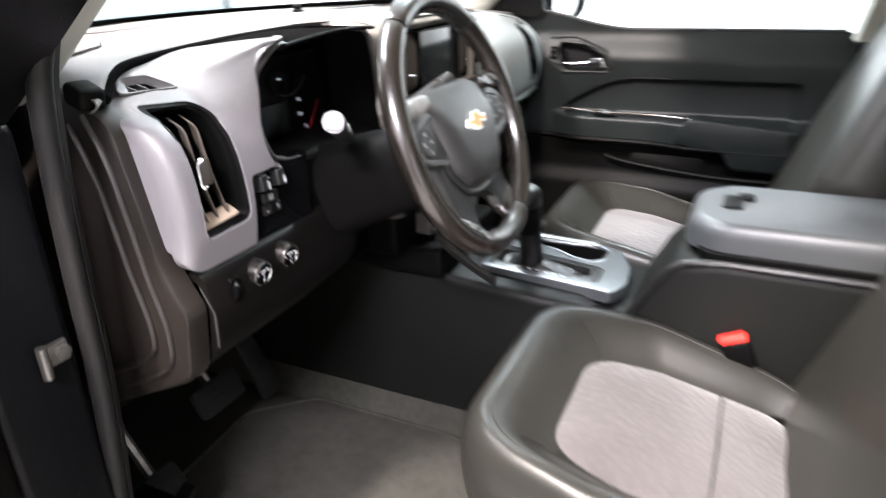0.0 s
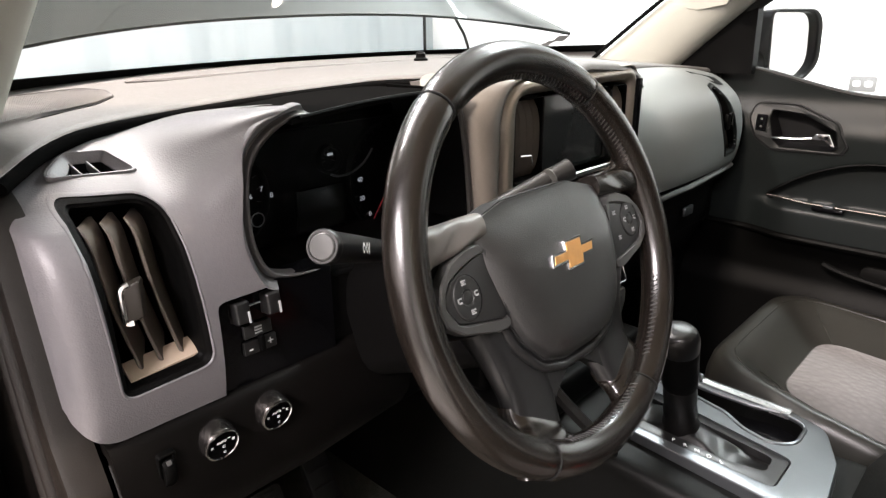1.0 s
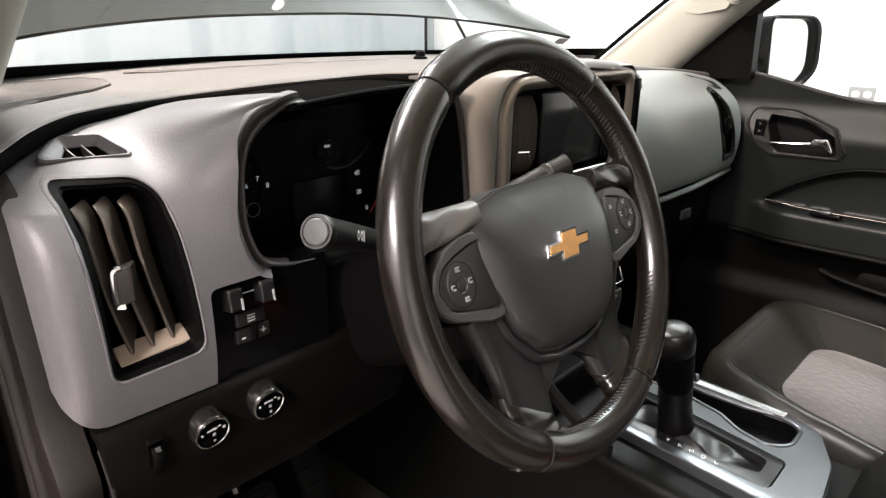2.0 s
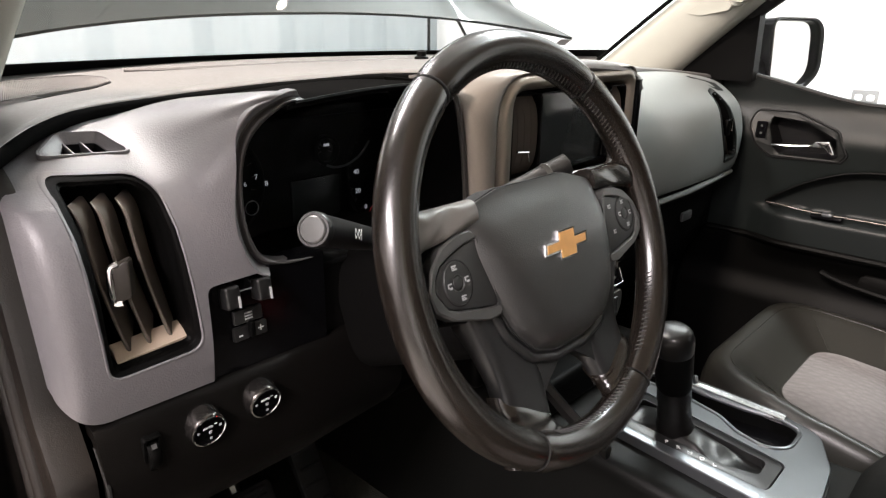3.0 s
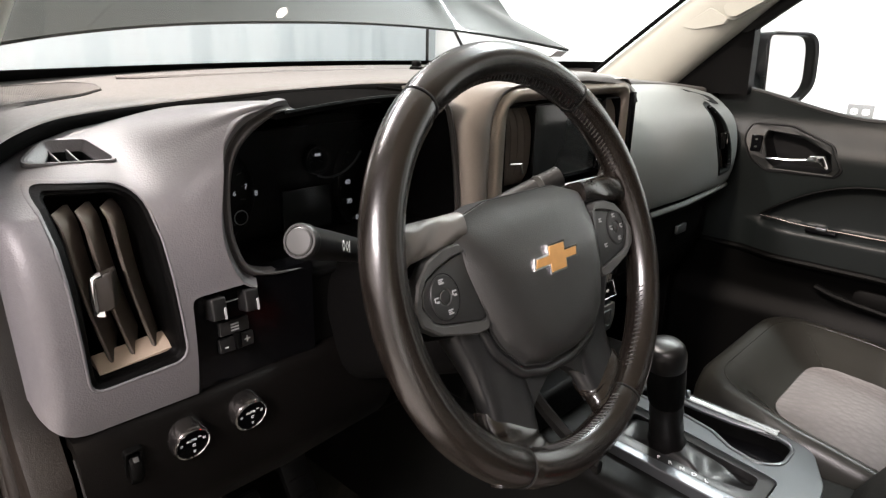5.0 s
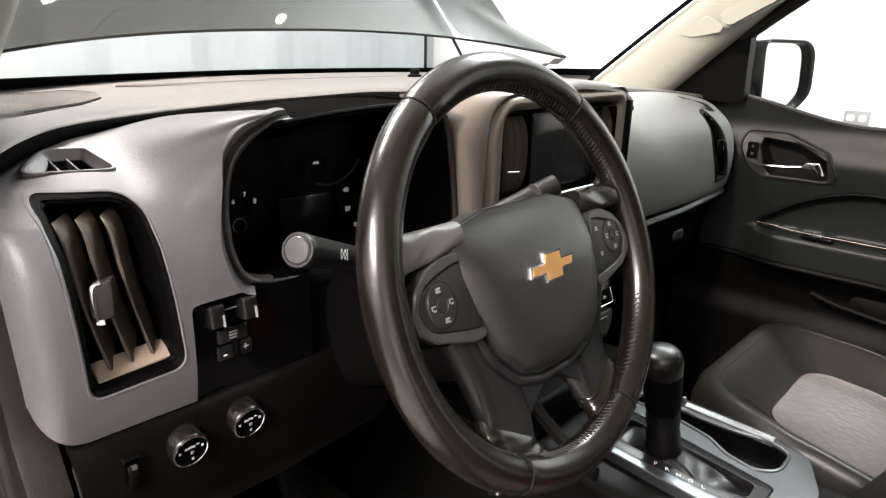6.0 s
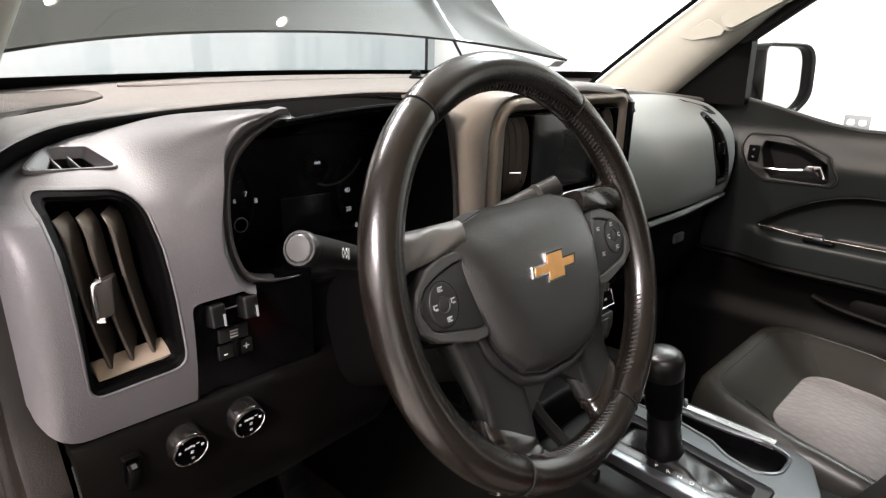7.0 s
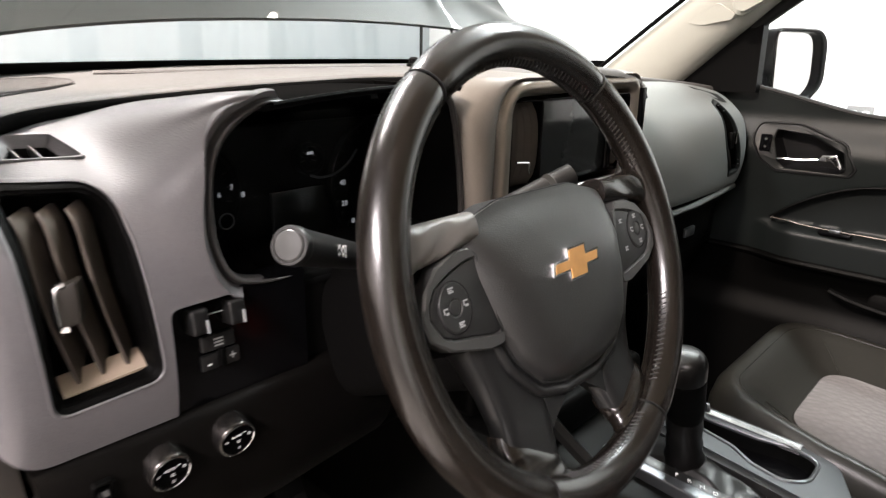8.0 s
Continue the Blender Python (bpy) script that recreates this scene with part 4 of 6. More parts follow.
def surround_ring(k, y):
    """A line between the frame's edge (k 0) and the outer edge (k 1), swept back into the dash top along its upper side."""
    out = []
    for p, q in zip(STACK_IN, STACK_OUT):
        top = min(1, max(0, (q[1] - 1.325) / 0.055)) ** 1.5
        v = Vector(p).lerp(Vector(q), k)
        out.append(Vector((v.x, y + 0.060 * top * k * k, v.y)))
    return out


part("stack_surround", loft([surround_ring(0, 0.240)] + [surround_ring(k, y) for k, y in ((0.02, 0.2190), (0.15, 0.2165), (0.35, 0.2160), (0.6, 0.2180), (0.8, 0.2225), (0.93, 0.2290), (1.0, 0.2400))] + [surround_ring(1, 0.285)], cap0=False, cap1=False), M_SURROUND, dash, "grey surround of the centre stack", angle=85)
part("stack_frame", collar(STACK_IN, OPEN, -0.05, 0.030, FS, 0.009), M_BRONZE, dash, "satin metal frame around the screen", angle=85)


def hood_ring(x):
    top = lerp_table([(-0.215, 1.370), (-0.10, 1.374), (-0.06, 1.380), (0.02, 1.386), (0.10, 1.380), (0.150, 1.371), (0.172, 1.361), (0.182, 1.348)], x)
    dy = lerp_table([(-0.22, 0.03), (-0.10, 0.03), (-0.02, 0.0), (0.2, 0.0)], x)
    return [Vector((x, y + dy * (y < 0.3), z)) for y, z in ((0.40, top - 0.030), (0.40, top - 0.010), (0.33, top - 0.002), (0.26, top), (0.228, top - 0.0015), (0.218, top - 0.006), (0.2165, top - 0.012), (0.222, top - 0.017), (0.26, top - 0.020))]


part("stack_hood", loft([hood_ring(-0.215 + 0.397 * i / 40) for i in range(41)]), M_PAD, dash, "dark grey padded hood above the centre stack", angle=60)
part("frame_side", loft([[Vector((a, y, z)) for a, y in ((0.1500, 0.262), (0.1505, 0.213), (0.155, 0.2105), (0.1675, 0.212), (0.1680, 0.262))] for z in (1.05, 1.20, 1.330, 1.352)]), M_GLOSS, dash, "gloss black side of the stack frame")
part("stack_back", xz_body(scaled(OPEN, -0.004), 0.285, 0.31), M_DIAL, dash, "black back of the stack recess")
for x0, x1 in ((-0.150, -0.084), (0.092, 0.140)):
    cv = part("air_vent", collar(rrect(x1 - x0, 0.112, 0.008, 5, (x0 + x1) / 2, 1.290), rrect(x1 - x0 - 0.006, 0.106, 0.006, 5, (x0 + x1) / 2, 1.290), -0.04, 0.022, facing(0, 0.245, 0), 0.002), M_GLOSS, dash, "upright louvred centre vent")
    pitch = (x1 - x0 - 0.007) / 4
    for i in range(4):
        x = x0 + 0.0035 + i * pitch
        w = pitch - 0.0018
        rings = [[Vector((x + 0.004 * math.sin(math.pi * k / 8) + a * w, y + 0.010 * (2 * abs(k / 8 - 0.5)) ** 4, 1.238 + 0.104 * k / 8)) for a, y in ((0, 0.2350), (0.10, 0.2310), (0.85, 0.2280), (1.0, 0.2320), (0.95, 0.262), (0.2, 0.262))] for k in range(9)]
        part("slat", loft(rings), M_SLAT, cv)
    part("thumb_tab", tube([(x0 + 0.012, 0.222, 1.272), (x0 + 0.034, 0.220, 1.270), (x0 + 0.040, 0.222, 1.256)], 0.0016, 8), M_CHROME, cv, "thin chrome vane tab")
scr = part("touch_screen", box(-0.081, 0.089, 0.231, 0.262, 1.236, 1.344, 0.004, 3), M_SCREEN, dash, "dark switched-off touch screen")
part("screen_edge", collar(rrect(0.174, 0.112, 0.006, 5, 0.004, 1.290), rrect(0.168, 0.106, 0.005, 5, 0.004, 1.290), 0, 0.018, facing(0, 0.246, 0), 0.0015), M_GLOSS, scr)
part("silver_strip", box(-0.148, 0.138, 0.226, 0.262, 1.214, 1.226, 0.004, 3), M_CHROME, dash, "satin silver strip below the screen")
for i in range(7):
    part("button", box(-0.10 + i * 0.029, -0.076 + i * 0.029, 0.230, 0.25, 1.194, 1.210, 0.002), M_DARK, dash)
part("volume_knob", lathe([(0, 0), (0.018, 0), (0.017, 0.018), (0.014, 0.020), (0, 0.020)], 28, facing(-0.005, 0.245, 1.165)), M_SATIN, dash)
clim = part("climate_panel", box(-0.14, 0.13, 0.226, 0.28, 1.06, 1.145, 0.006, 3), M_DARK, dash, "black climate control panel")
for i in range(3):
    part("climate_knob", lathe([(0, 0), (0.021, 0), (0.020, 0.016), (0.017, 0.018), (0, 0.018)], 28, facing(-0.09 + 0.085 * i, 0.227, 1.105)), M_SATIN, clim)
for i in range(5):
    kx = -0.105 + i * 0.054
    key = part("switch_key", loft([[Vector((x, y, z)) for x, y, z in ((kx, 0.24, 1.012), (kx + 0.050, 0.24, 1.012), (kx + 0.050, 0.24, 1.040), (kx, 0.24, 1.040))], [Vector((x, y, z)) for x, y, z in ((kx + 0.001, 0.206, 1.012), (kx + 0.047, 0.206, 1.012), (kx + 0.047, 0.214, 1.038), (kx + 0.001, 0.214, 1.038))]]), M_GLOSS, dash, "gloss black toggle key with a chrome edge")
    part("key_edge", tube([(kx + 0.002, 0.2135, 1.0375), (kx + 0.0465, 0.2135, 1.0375), (kx + 0.048, 0.2055, 1.0125), (kx + 0.002, 0.2055, 1.0125)], 0.0014, 6), M_CHROME, key, "thin chrome edge")
    part("key_print", moved(prism(circle(0.0045, 12, 0, 0, 0.0028), 0, 0.0005), facing(kx + 0.024, 0.2090, 1.025)), M_PRINT, key)
socket = part("socket_panel", moved(prism(rounded([(-0.115, 0.953), (0.148, 0.953), (0.158, 0.975), (0.156, 1.002), (-0.115, 1.002)], 0.008, 4), 0, 0.03, bev=0.004), facing(0, 0.232, 0)), M_PADFRAME, dash, "dark grey socket panel")
for i in range(4):
    sx = -0.085 + i * 0.068
    part("socket_flap", collar(rrect(0.044, 0.030, 0.005, 4, sx, 0.978), rrect(0.040, 0.026, 0.004, 4, sx, 0.978), 0, 0.003, facing(0, 0.203, 0), 0.0005), M_SATIN, socket, "outlined socket flap")
part("stack_base", joined(box(-0.19, 0.165, 0.235, 0.42, 0.93, 1.06, 0.012, 3), box(-0.15, 0.15, 0.16, 0.42, 0.88, 0.94, 0.012, 3)), M_DARK, dash, "black lower stack with a tray")

# ---- passenger side of the dashboard ----
PP = [(0.345, 1.352), (0.300, 1.340), (0.262, 1.312), (0.238, 1.280), (0.227, 1.235), (0.226, 1.19), (0.232, 1.150), (0.243, 1.128), (0.262, 1.124)]


PV = rounded([(0.537, 1.304), (0.570, 1.308), (0.596, 1.275), (0.622, 1.225), (0.650, 1.168), (0.588, 1.166), (0.545, 1.235)], [0.008, 0.014, 0.06, 0.06, 0.010, 0.010, 0.06], 6)


def pass_at(u, v):
    c = smooth_path([(0, a, b) for a, b in PP], 5)
    f = v * (len(c) - 1)
    i = min(int(f), len(c) - 2)
    p = c[i].lerp(c[i + 1], f - i)
    x = 0.172 + (0.700 - 0.172) * u
    bow = 0.012 * math.sin(math.pi * min(1, u * 0.95))
    end = 0.030 * (max(0, u - 0.94) / 0.06) ** 3
    drop = 0.004 - (0.012 * u + 0.018 * u ** 4) * (1 - v)
    return Vector((x, p.y - bow + end, p.z + drop))


def pass_y(x, z):
    """Depth of the passenger panel at a place on its face."""
    u = (x - 0.172) / 0.528
    row = sorted(((q.z, q.y) for q in (pass_at(u, 0.08 + 0.88 * k / 60) for k in range(61))))
    return lerp_table(row, z)


def in_vent(u, v):
    p = pass_at(u, v)
    return inside(scaled(PV, -0.003), p.x, p.z)


PVD = dense(PV)


def pass_path(outline, dy):
    return [Vector((p[0], pass_y(*p) + dy, p[1])) for p in outline]


part("passenger_panel", sheet(pass_at, 120, 70, 0.004, in_vent), M_PASS, dash, "smooth grey soft passenger panel", angle=60)
pv = part("air_vent", loft([pass_path(scaled(PVD, 0.0015), 0.0015), pass_path(scaled(PVD, 0.004), 0.010), pass_path(scaled(PVD, 0.007), 0.030), pass_path(scaled(PVD, 0.009), 0.050)], cap0=False), M_DARK, dash, "upright louvred side vent")
part("vent_rim", loft([pass_path(scaled(PVD, -0.0075), 0.003), pass_path(scaled(PVD, -0.0070), -0.0012), pass_path(scaled(PVD, -0.0035), -0.0022), pass_path(scaled(PVD, 0.0005), -0.0010), pass_path(scaled(PVD, 0.0030), 0.005)], cap0=False, cap1=False), M_DOOR, pv)
for dx in (0.014, 0.030, 0.046):
    rings = []
    for i in range(10):
        k = i / 9
        z = 1.170 + (0.128 - dx * 0.9) * k
        x = 0.580 + dx * (1.2 - 0.45 * k) - 0.040 * k
        y = pass_y(x, z) + 0.010 + 0.006 * k
        rings.append([Vector((x - 0.0015, y + 0.001, z)), Vector((x, y, z)), Vector((x + 0.0015, y + 0.001, z)), Vector((x + 0.006, y + 0.030, z)), Vector((x + 0.003, y + 0.030, z))])
    part("slat", loft(rings), M_SLAT, pv)
tx = pass_y(0.592, 1.236)
part("thumb_tab", box(0.582, 0.604, tx + 0.002, tx + 0.010, 1.216, 1.250, 0.003, 2), M_DARK, pv, "vane adjuster")
part("chrome_hook", tube([(0.578, tx, 1.252), (0.597, tx - 0.001, 1.253), (0.602, tx, 1.248), (0.608, tx + 0.001, 1.226)], 0.0016, 8), M_CHROME, pv, "thin chrome edge of the vane tab")
SLOT_P = rounded([(0.640, 0.10), (0.86, 0.17), (0.88, 0.24), (0.80, 0.235)], [0.004, 0.02, 0.02, 0.03], 5)
part("demister_slot", loft([[pass_at(*p) + Vector((0, -0.0004, 0.0009)) for p in SLOT_P], [pass_at(*p) + Vector((0, -0.0006, 0.0014)) for p in scaled(SLOT_P, 0.006)]], cap0=False), M_DIAL, dash)
part("strip_lip", tube([(0.175, 0.238, 1.122), (0.30, 0.229, 1.121), (0.45, 0.229, 1.120), (0.60, 0.236, 1.122), (0.695, 0.242, 1.124)], 0.0055, 8), M_PASS, dash)
glove = part("glovebox_door", sheet(lambda u, v: Vector((0.20 + 0.42 * u, 0.262 - 0.014 * math.sin(math.pi * v) + 0.06 * v * v, 1.100 - 0.20 * v)), 10, 12, 0.012), M_DARK, dash, "black glovebox lid")
part("glovebox_latch", moved(box(-0.022, 0.022, -0.010, 0.010, 0, 0.008, 0.003), facing(0.50, 0.254, 1.055)), M_SATIN, glove, "silver latch")
part("lower_ledge", box(0.18, 0.66, 0.245, 0.42, 1.100, 1.122, 0.006, 3), M_DARK, dash)

# ---- steering wheel ----
WM = Matrix.Translation((-0.353, 0.0, 1.25)) @ pose(0, 0, 0, 90 - 20.3, 0, 0)
wheel = thing("steering_wheel", (-0.353, 0.02, 1.25), "worn black leather steering wheel with silver-edged badge", "steering wheel")
RIM, TUBE = 0.1768, 0.0165
RIM_X, RIM_Y, RIM_N = -0.001, 0.0, -0.0205


def rim_arc(a0, a1, name, label=""):
    n = max(8, int(abs(a1 - a0) / 2.5))
    rings = []
    for i in range(n + 1):
        a = radians(a0 + (a1 - a0) * i / n)
        e = min(i, n - i)
        rad = TUBE - (0.0012 if e == 0 else 0.0)
        ring = []
        for j in range(18):
            b = 2 * math.pi * j / 18
            bump = 1.0 + 0.05 * math.cos(2 * b)
            ring.append(WM @ Vector((RIM_X + (RIM + rad * bump * math.cos(b)) * math.cos(a), RIM_Y + (RIM + rad * bump * math.cos(b)) * math.sin(a), RIM_N + rad * 1.02 * math.sin(b))))
        rings.append(ring)
    return part(name, loft(rings), M_LEATHER, wheel, label)


rim_arc(124.6, 52.4, "rim_top", "smooth black leather rim")
rim_arc(51.6, -61.6, "rim_grip", "stitched black leather grip")
rim_arc(-62.4, -117.6, "rim_bottom")
rim_arc(-118.4, -234.6, "rim_grip")
for a in (125, 52, -62, -118):
    a = radians(a)
    ring = []
    for j in range(20):
        b = 2 * math.pi * j / 20
        ring.append(WM @ Vector((RIM_X + (RIM + 0.0158 * math.cos(b)) * math.cos(a), RIM_Y + (RIM + 0.0158 * math.cos(b)) * math.sin(a), RIM_N + 0.0160 * math.sin(b))))
    part("rim_seam", tube(ring, 0.0008, 6, closed=True), M_RUBBER, wheel)
# lacing along the inner edge of the rim
for a0, a1 in ((118, 20), (-24, -56), (-68, -112)):
    stitches = []
    n = int(abs(a1 - a0) / 1.7)
    for i in range(n):
        a = radians(a0 + (a1 - a0) * i / n)
        b1, b2 = radians(172), radians(150)
        p = [WM @ Vector((RIM_X + (RIM + 0.0172 * math.cos(b)) * math.cos(a + d), RIM_Y + (RIM + 0.0172 * math.cos(b)) * math.sin(a + d), RIM_N + 0.0172 * math.sin(b))) for b, d in ((b1, 0), ((b1 + b2) / 2, 0.010), (b2, 0.020))]
        stitches.append(tube(p, 0.00055, 5))
    part("stitching", joined(*stitches), M_STITCH, wheel, "thread lacing along the inner rim")


def wpart(name, bm, mat, parent=None, label="", angle=38):
    return part(name, moved(bm, WM), mat, parent or wheel, label, angle=angle)


HUB_CTL = [(x - 0.003, y) for x, y in [(-0.098, 0.049), (-0.050, 0.0605), (0.046, 0.0605), (0.089, 0.048), (0.096, 0.018), (0.089, -0.022), (0.076, -0.059), (0.052, -0.082), (0.020, -0.0895), (-0.020, -0.0895), (-0.047, -0.082), (-0.071, -0.058), (-0.088, -0.022), (-0.099, 0.018)]]
HUB = rounded(HUB_CTL, [0.016, 0.03, 0.03, 0.016, 0.04, 0.06, 0.03, 0.02, 0.02, 0.02, 0.02, 0.03, 0.06, 0.04], 5)


def dome(outline, h0, h1):
    """A cushion: rolled edges at h0, a broad front at h1, falling back along its upper edge."""
    c = sum((Vector(p) for p in outline), Vector((0, 0))) / len(outline)
    cut_lines = []
    for i in range(len(HUB_CTL)):
        a, b = Vector(HUB_CTL[i]), Vector(HUB_CTL[(i + 1) % len(HUB_CTL)])
        nrm = Vector((b.y - a.y, a.x - b.x)).normalized()
        cut_lines.append((a, nrm if nrm.dot(c - a) > 0 else -nrm))

    def depth(p):
        """Smooth distance from the edge, with no creases from the corners."""
        return -math.log(sum(math.exp(-190 * max(0.0, nrm.dot(p - a))) for a, nrm in cut_lines)) / 190
    rings = []
    for q in (1, 0.992, 0.98, 0.96, 0.935, 0.905, 0.87, 0.83, 0.78, 0.72, 0.65, 0.57, 0.48, 0.38, 0.27, 0.15, 0.03):
        ring = []
        for p in outline:
            v = c + (Vector(p[:2]) - c) * q
            d = min(1.0, max(0.0, depth(v) + 0.002) / 0.036) if q < 1 else 0.0
            lift = (1 - (1 - d) ** 2.4) ** 0.6
            fall = 0.021 * max(0.0, (v.y + 0.004) / 0.064) ** 1.5 + 0.004 * (v.x / 0.09) ** 2
            ring.append(Vector((v.x, v.y, h0 + (h1 - h0 - fall) * lift)))
        rings.append(ring)
    return loft(rings, cap0=False)


hub = wpart("airbag_cover", joined(prism(HUB, -0.050, -0.0219), dome(HUB, -0.022, 0.0)), M_COVER, label="grained black airbag cover", angle=60)
wpart("hub_gap", collar(scaled(HUB, -0.0013), scaled(HUB, 0.004), -0.045, -0.0240, bev=0.0005), M_RUBBER)
BOW = [(-0.0315, 0.005), (-0.0125, 0.005), (-0.0105, 0.0125), (0.0140, 0.0125), (0.0125, 0.005), (0.0315, 0.005), (0.0285, -0.005), (0.0125, -0.005), (0.0105, -0.0125), (-0.0140, -0.0125), (-0.0125, -0.005), (-0.0345, -0.005)]
BOWI = [(-0.0290, 0.0034), (-0.0113, 0.0034), (-0.0093, 0.0109), (0.0121, 0.0109), (0.0111, 0.0034), (0.0290, 0.0034), (0.0268, -0.0034), (0.0113, -0.0034), (0.0093, -0.0109), (-0.0121, -0.0109), (-0.0111, -0.0034), (-0.0315, -0.0034)]
badge = wpart("badge", moved(prism(BOW, -0.006, 0.0010), pose(-0.003, 0.0, 0)), M_CHROME, hub, "chrome-edged badge with a gold field", angle=20)
wpart("badge_field", moved(prism(BOWI, 0.0004, 0.0014), pose(-0.003, 0.0, 0)), M_GOLD, badge, "gold field", angle=20)
# spokes: two side spokes with switch pads, two lower legs
for s in (-1, 1):
    core = rounded([(s * 0.078, 0.050), (s * 0.168, 0.058), (s * 0.170, -0.026), (s * 0.140, -0.032), (s * 0.100, -0.040), (s * 0.074, -0.042)], 0.01, 4)
    wpart("side_spoke", prism(core, -0.044, -0.029, bev=0.005), M_DARK, label="black side spoke")
    rings = []
    for i in range(37):
        k = i / 36
        x = s * (0.087 + 0.080 * k)
        y0 = 0.0365 - 0.0075 * min(1, k / 0.7) - 0.016 * (max(0, k - 0.72) / 0.28) ** 2
        y1 = 0.0580 + 0.018 * (max(0, k - 0.70) / 0.30) ** 2
        hgt = 0.0115 + 0.003 * k
        ring = []
        for j in range(28):
            b = 2 * math.pi * j / 28
            cb, sb = math.cos(b), math.sin(b)
            yy = (y0 + y1) / 2 + (y1 - y0) / 2 * math.copysign(abs(cb) ** 0.75, cb)
            fold = 0.0014 * math.sin(k * 9 + cb * 3.4 + 0.6) * math.sin(math.pi * min(1, k * 1.2)) + 0.0009 * math.exp(-((k - 0.62) / 0.09) ** 2) * math.sin(k * 34 + cb * 11.0)
            ring.append(Vector((x, yy, -0.0275 + hgt * math.copysign(abs(sb) ** 0.7, sb) * (1.0 if sb > 0 else 1.3) + fold)))
        rings.append(ring)
    # same leather on both sides; the left one's highlight is painted by colour
    wpart("leather_shoulder", loft(rings), M_LEATHER_LIT if s < 0 else M_LEATHER, label="creased leather where the spoke meets the rim", angle=70)
    frame_o = rounded([(s * 0.098, 0.0345), (s * 0.116, 0.0345), (s * 0.136, 0.0275), (s * 0.151, 0.0135), (s * 0.1580, -0.003), (s * 0.1545, -0.0175), (s * 0.138, -0.0285), (s * 0.101, -0.0385), (s * 0.084, -0.0385), (s * 0.088, 0.0)], 0.006, 4)
    padc = rounded([(s * 0.094, 0.0270), (s * 0.110, 0.0248), (s * 0.126, 0.0204), (s * 0.1402, 0.0146), (s * 0.1476, 0.0060), (s * 0.1500, -0.0040), (s * 0.1415, -0.0178), (s * 0.133, -0.0214), (s * 0.094, -0.0290), (s * 0.086, -0.0290), (s * 0.090, 0.0)], 0.004, 4)
    wpart("pad_frame", collar(frame_o, scaled(padc, -0.0004), -0.034, -0.0165, bev=0.0016), M_PADFRAME, label="satin dark grey frame of the switch pad")
    pad = wpart("switch_pad", prism(scaled(padc, 0.0004), -0.034, -0.0178, bev=0.0012), M_PADFACE, label="black spoke switch pad")
    oc = (s * 0.1262, -0.0016) if s < 0 else (0.1290, 0.0040)
    wpart("button_ring", collar(circle(0.0162, 36, *oc, 0.0184), circle(0.0153, 36, *oc, 0.0175), -0.020, -0.0172, bev=0.0003), M_RUBBER, pad)
    wpart("button_ring", collar(circle(0.0151, 36, *oc, 0.0173), circle(0.0060, 36, *oc), -0.020, -0.0168, bev=0.0008), M_PADFACE, pad, "black ring of push buttons")
    wpart("centre_button", prism(circle(0.0052, 20, *oc), -0.020, -0.0170, bev=0.0008), M_PADFACE, pad)
    for ax, ay, kind in ((-0.0013, 0.0121, 0), (0.0022, -0.0120, 1), (s * -0.0098, 0.0005, 2), (s * 0.0095, -0.0006, 3)) + (((-0.0267, 0.0114, 1), (-0.0255, -0.0141, 0)) if s > 0 else ()):
        bits = [(-0.0026, 0.0026, 0.0008, 0.0019), (-0.0026, 0.0010, -0.0004, 0.0004), (-0.0026, 0.0026, -0.0019, -0.0008)] if kind < 2 else [(-0.0022, 0.0022, 0.0014, 0.0024), (-0.0022, -0.0012, -0.0012, 0.0014), (-0.0006, 0.0022, -0.0022, -0.0006)]
        wpart("symbol", joined(*[moved(box(a, b, c, d, 0, 0.0003, 0), pose(oc[0] + ax, oc[1] + ay, -0.0168)) for a, b, c, d in bits]), M_PRINT, pad)
    # lower leg: deep, flat-fronted, from beside the hub down to the rim
    rings = []
    for i in range(17):
        k = i / 16
        xc = lerp_table([(0, 0.0930), (0.2, 0.0822), (0.35, 0.0748), (0.566, 0.0675), (0.7, 0.0676), (1, 0.0750)], k)
        w = lerp_table([(0, 0.0230), (0.2, 0.0240), (0.35, 0.0246), (0.566, 0.0268), (0.7, 0.0274), (1, 0.0290)], k)
        front, back = -0.0225 - 0.0060 * math.sin(math.pi * k), -0.060 + 0.014 * k
        ring = []
        for j in range(24):
            cb, sb = math.cos(2 * math.pi * j / 24), math.sin(2 * math.pi * j / 24)
            n = (front + back) / 2 + (front - back) / 2 * math.copysign(abs(sb) ** 0.45, sb)
            splay = 0.016 * (front - n) / (front - back) * (1 - 0.9 * k) if s * cb < 0 else 0.0
            ring.append(Vector((s * (xc - splay) + w * math.copysign(abs(cb) ** 0.5, cb), -0.032 - 0.118 * k, n)))
        rings.append(ring)
    wpart("lower_spoke", loft(rings), M_FRAME, label="smooth black lower spoke", angle=60)
    rings = []
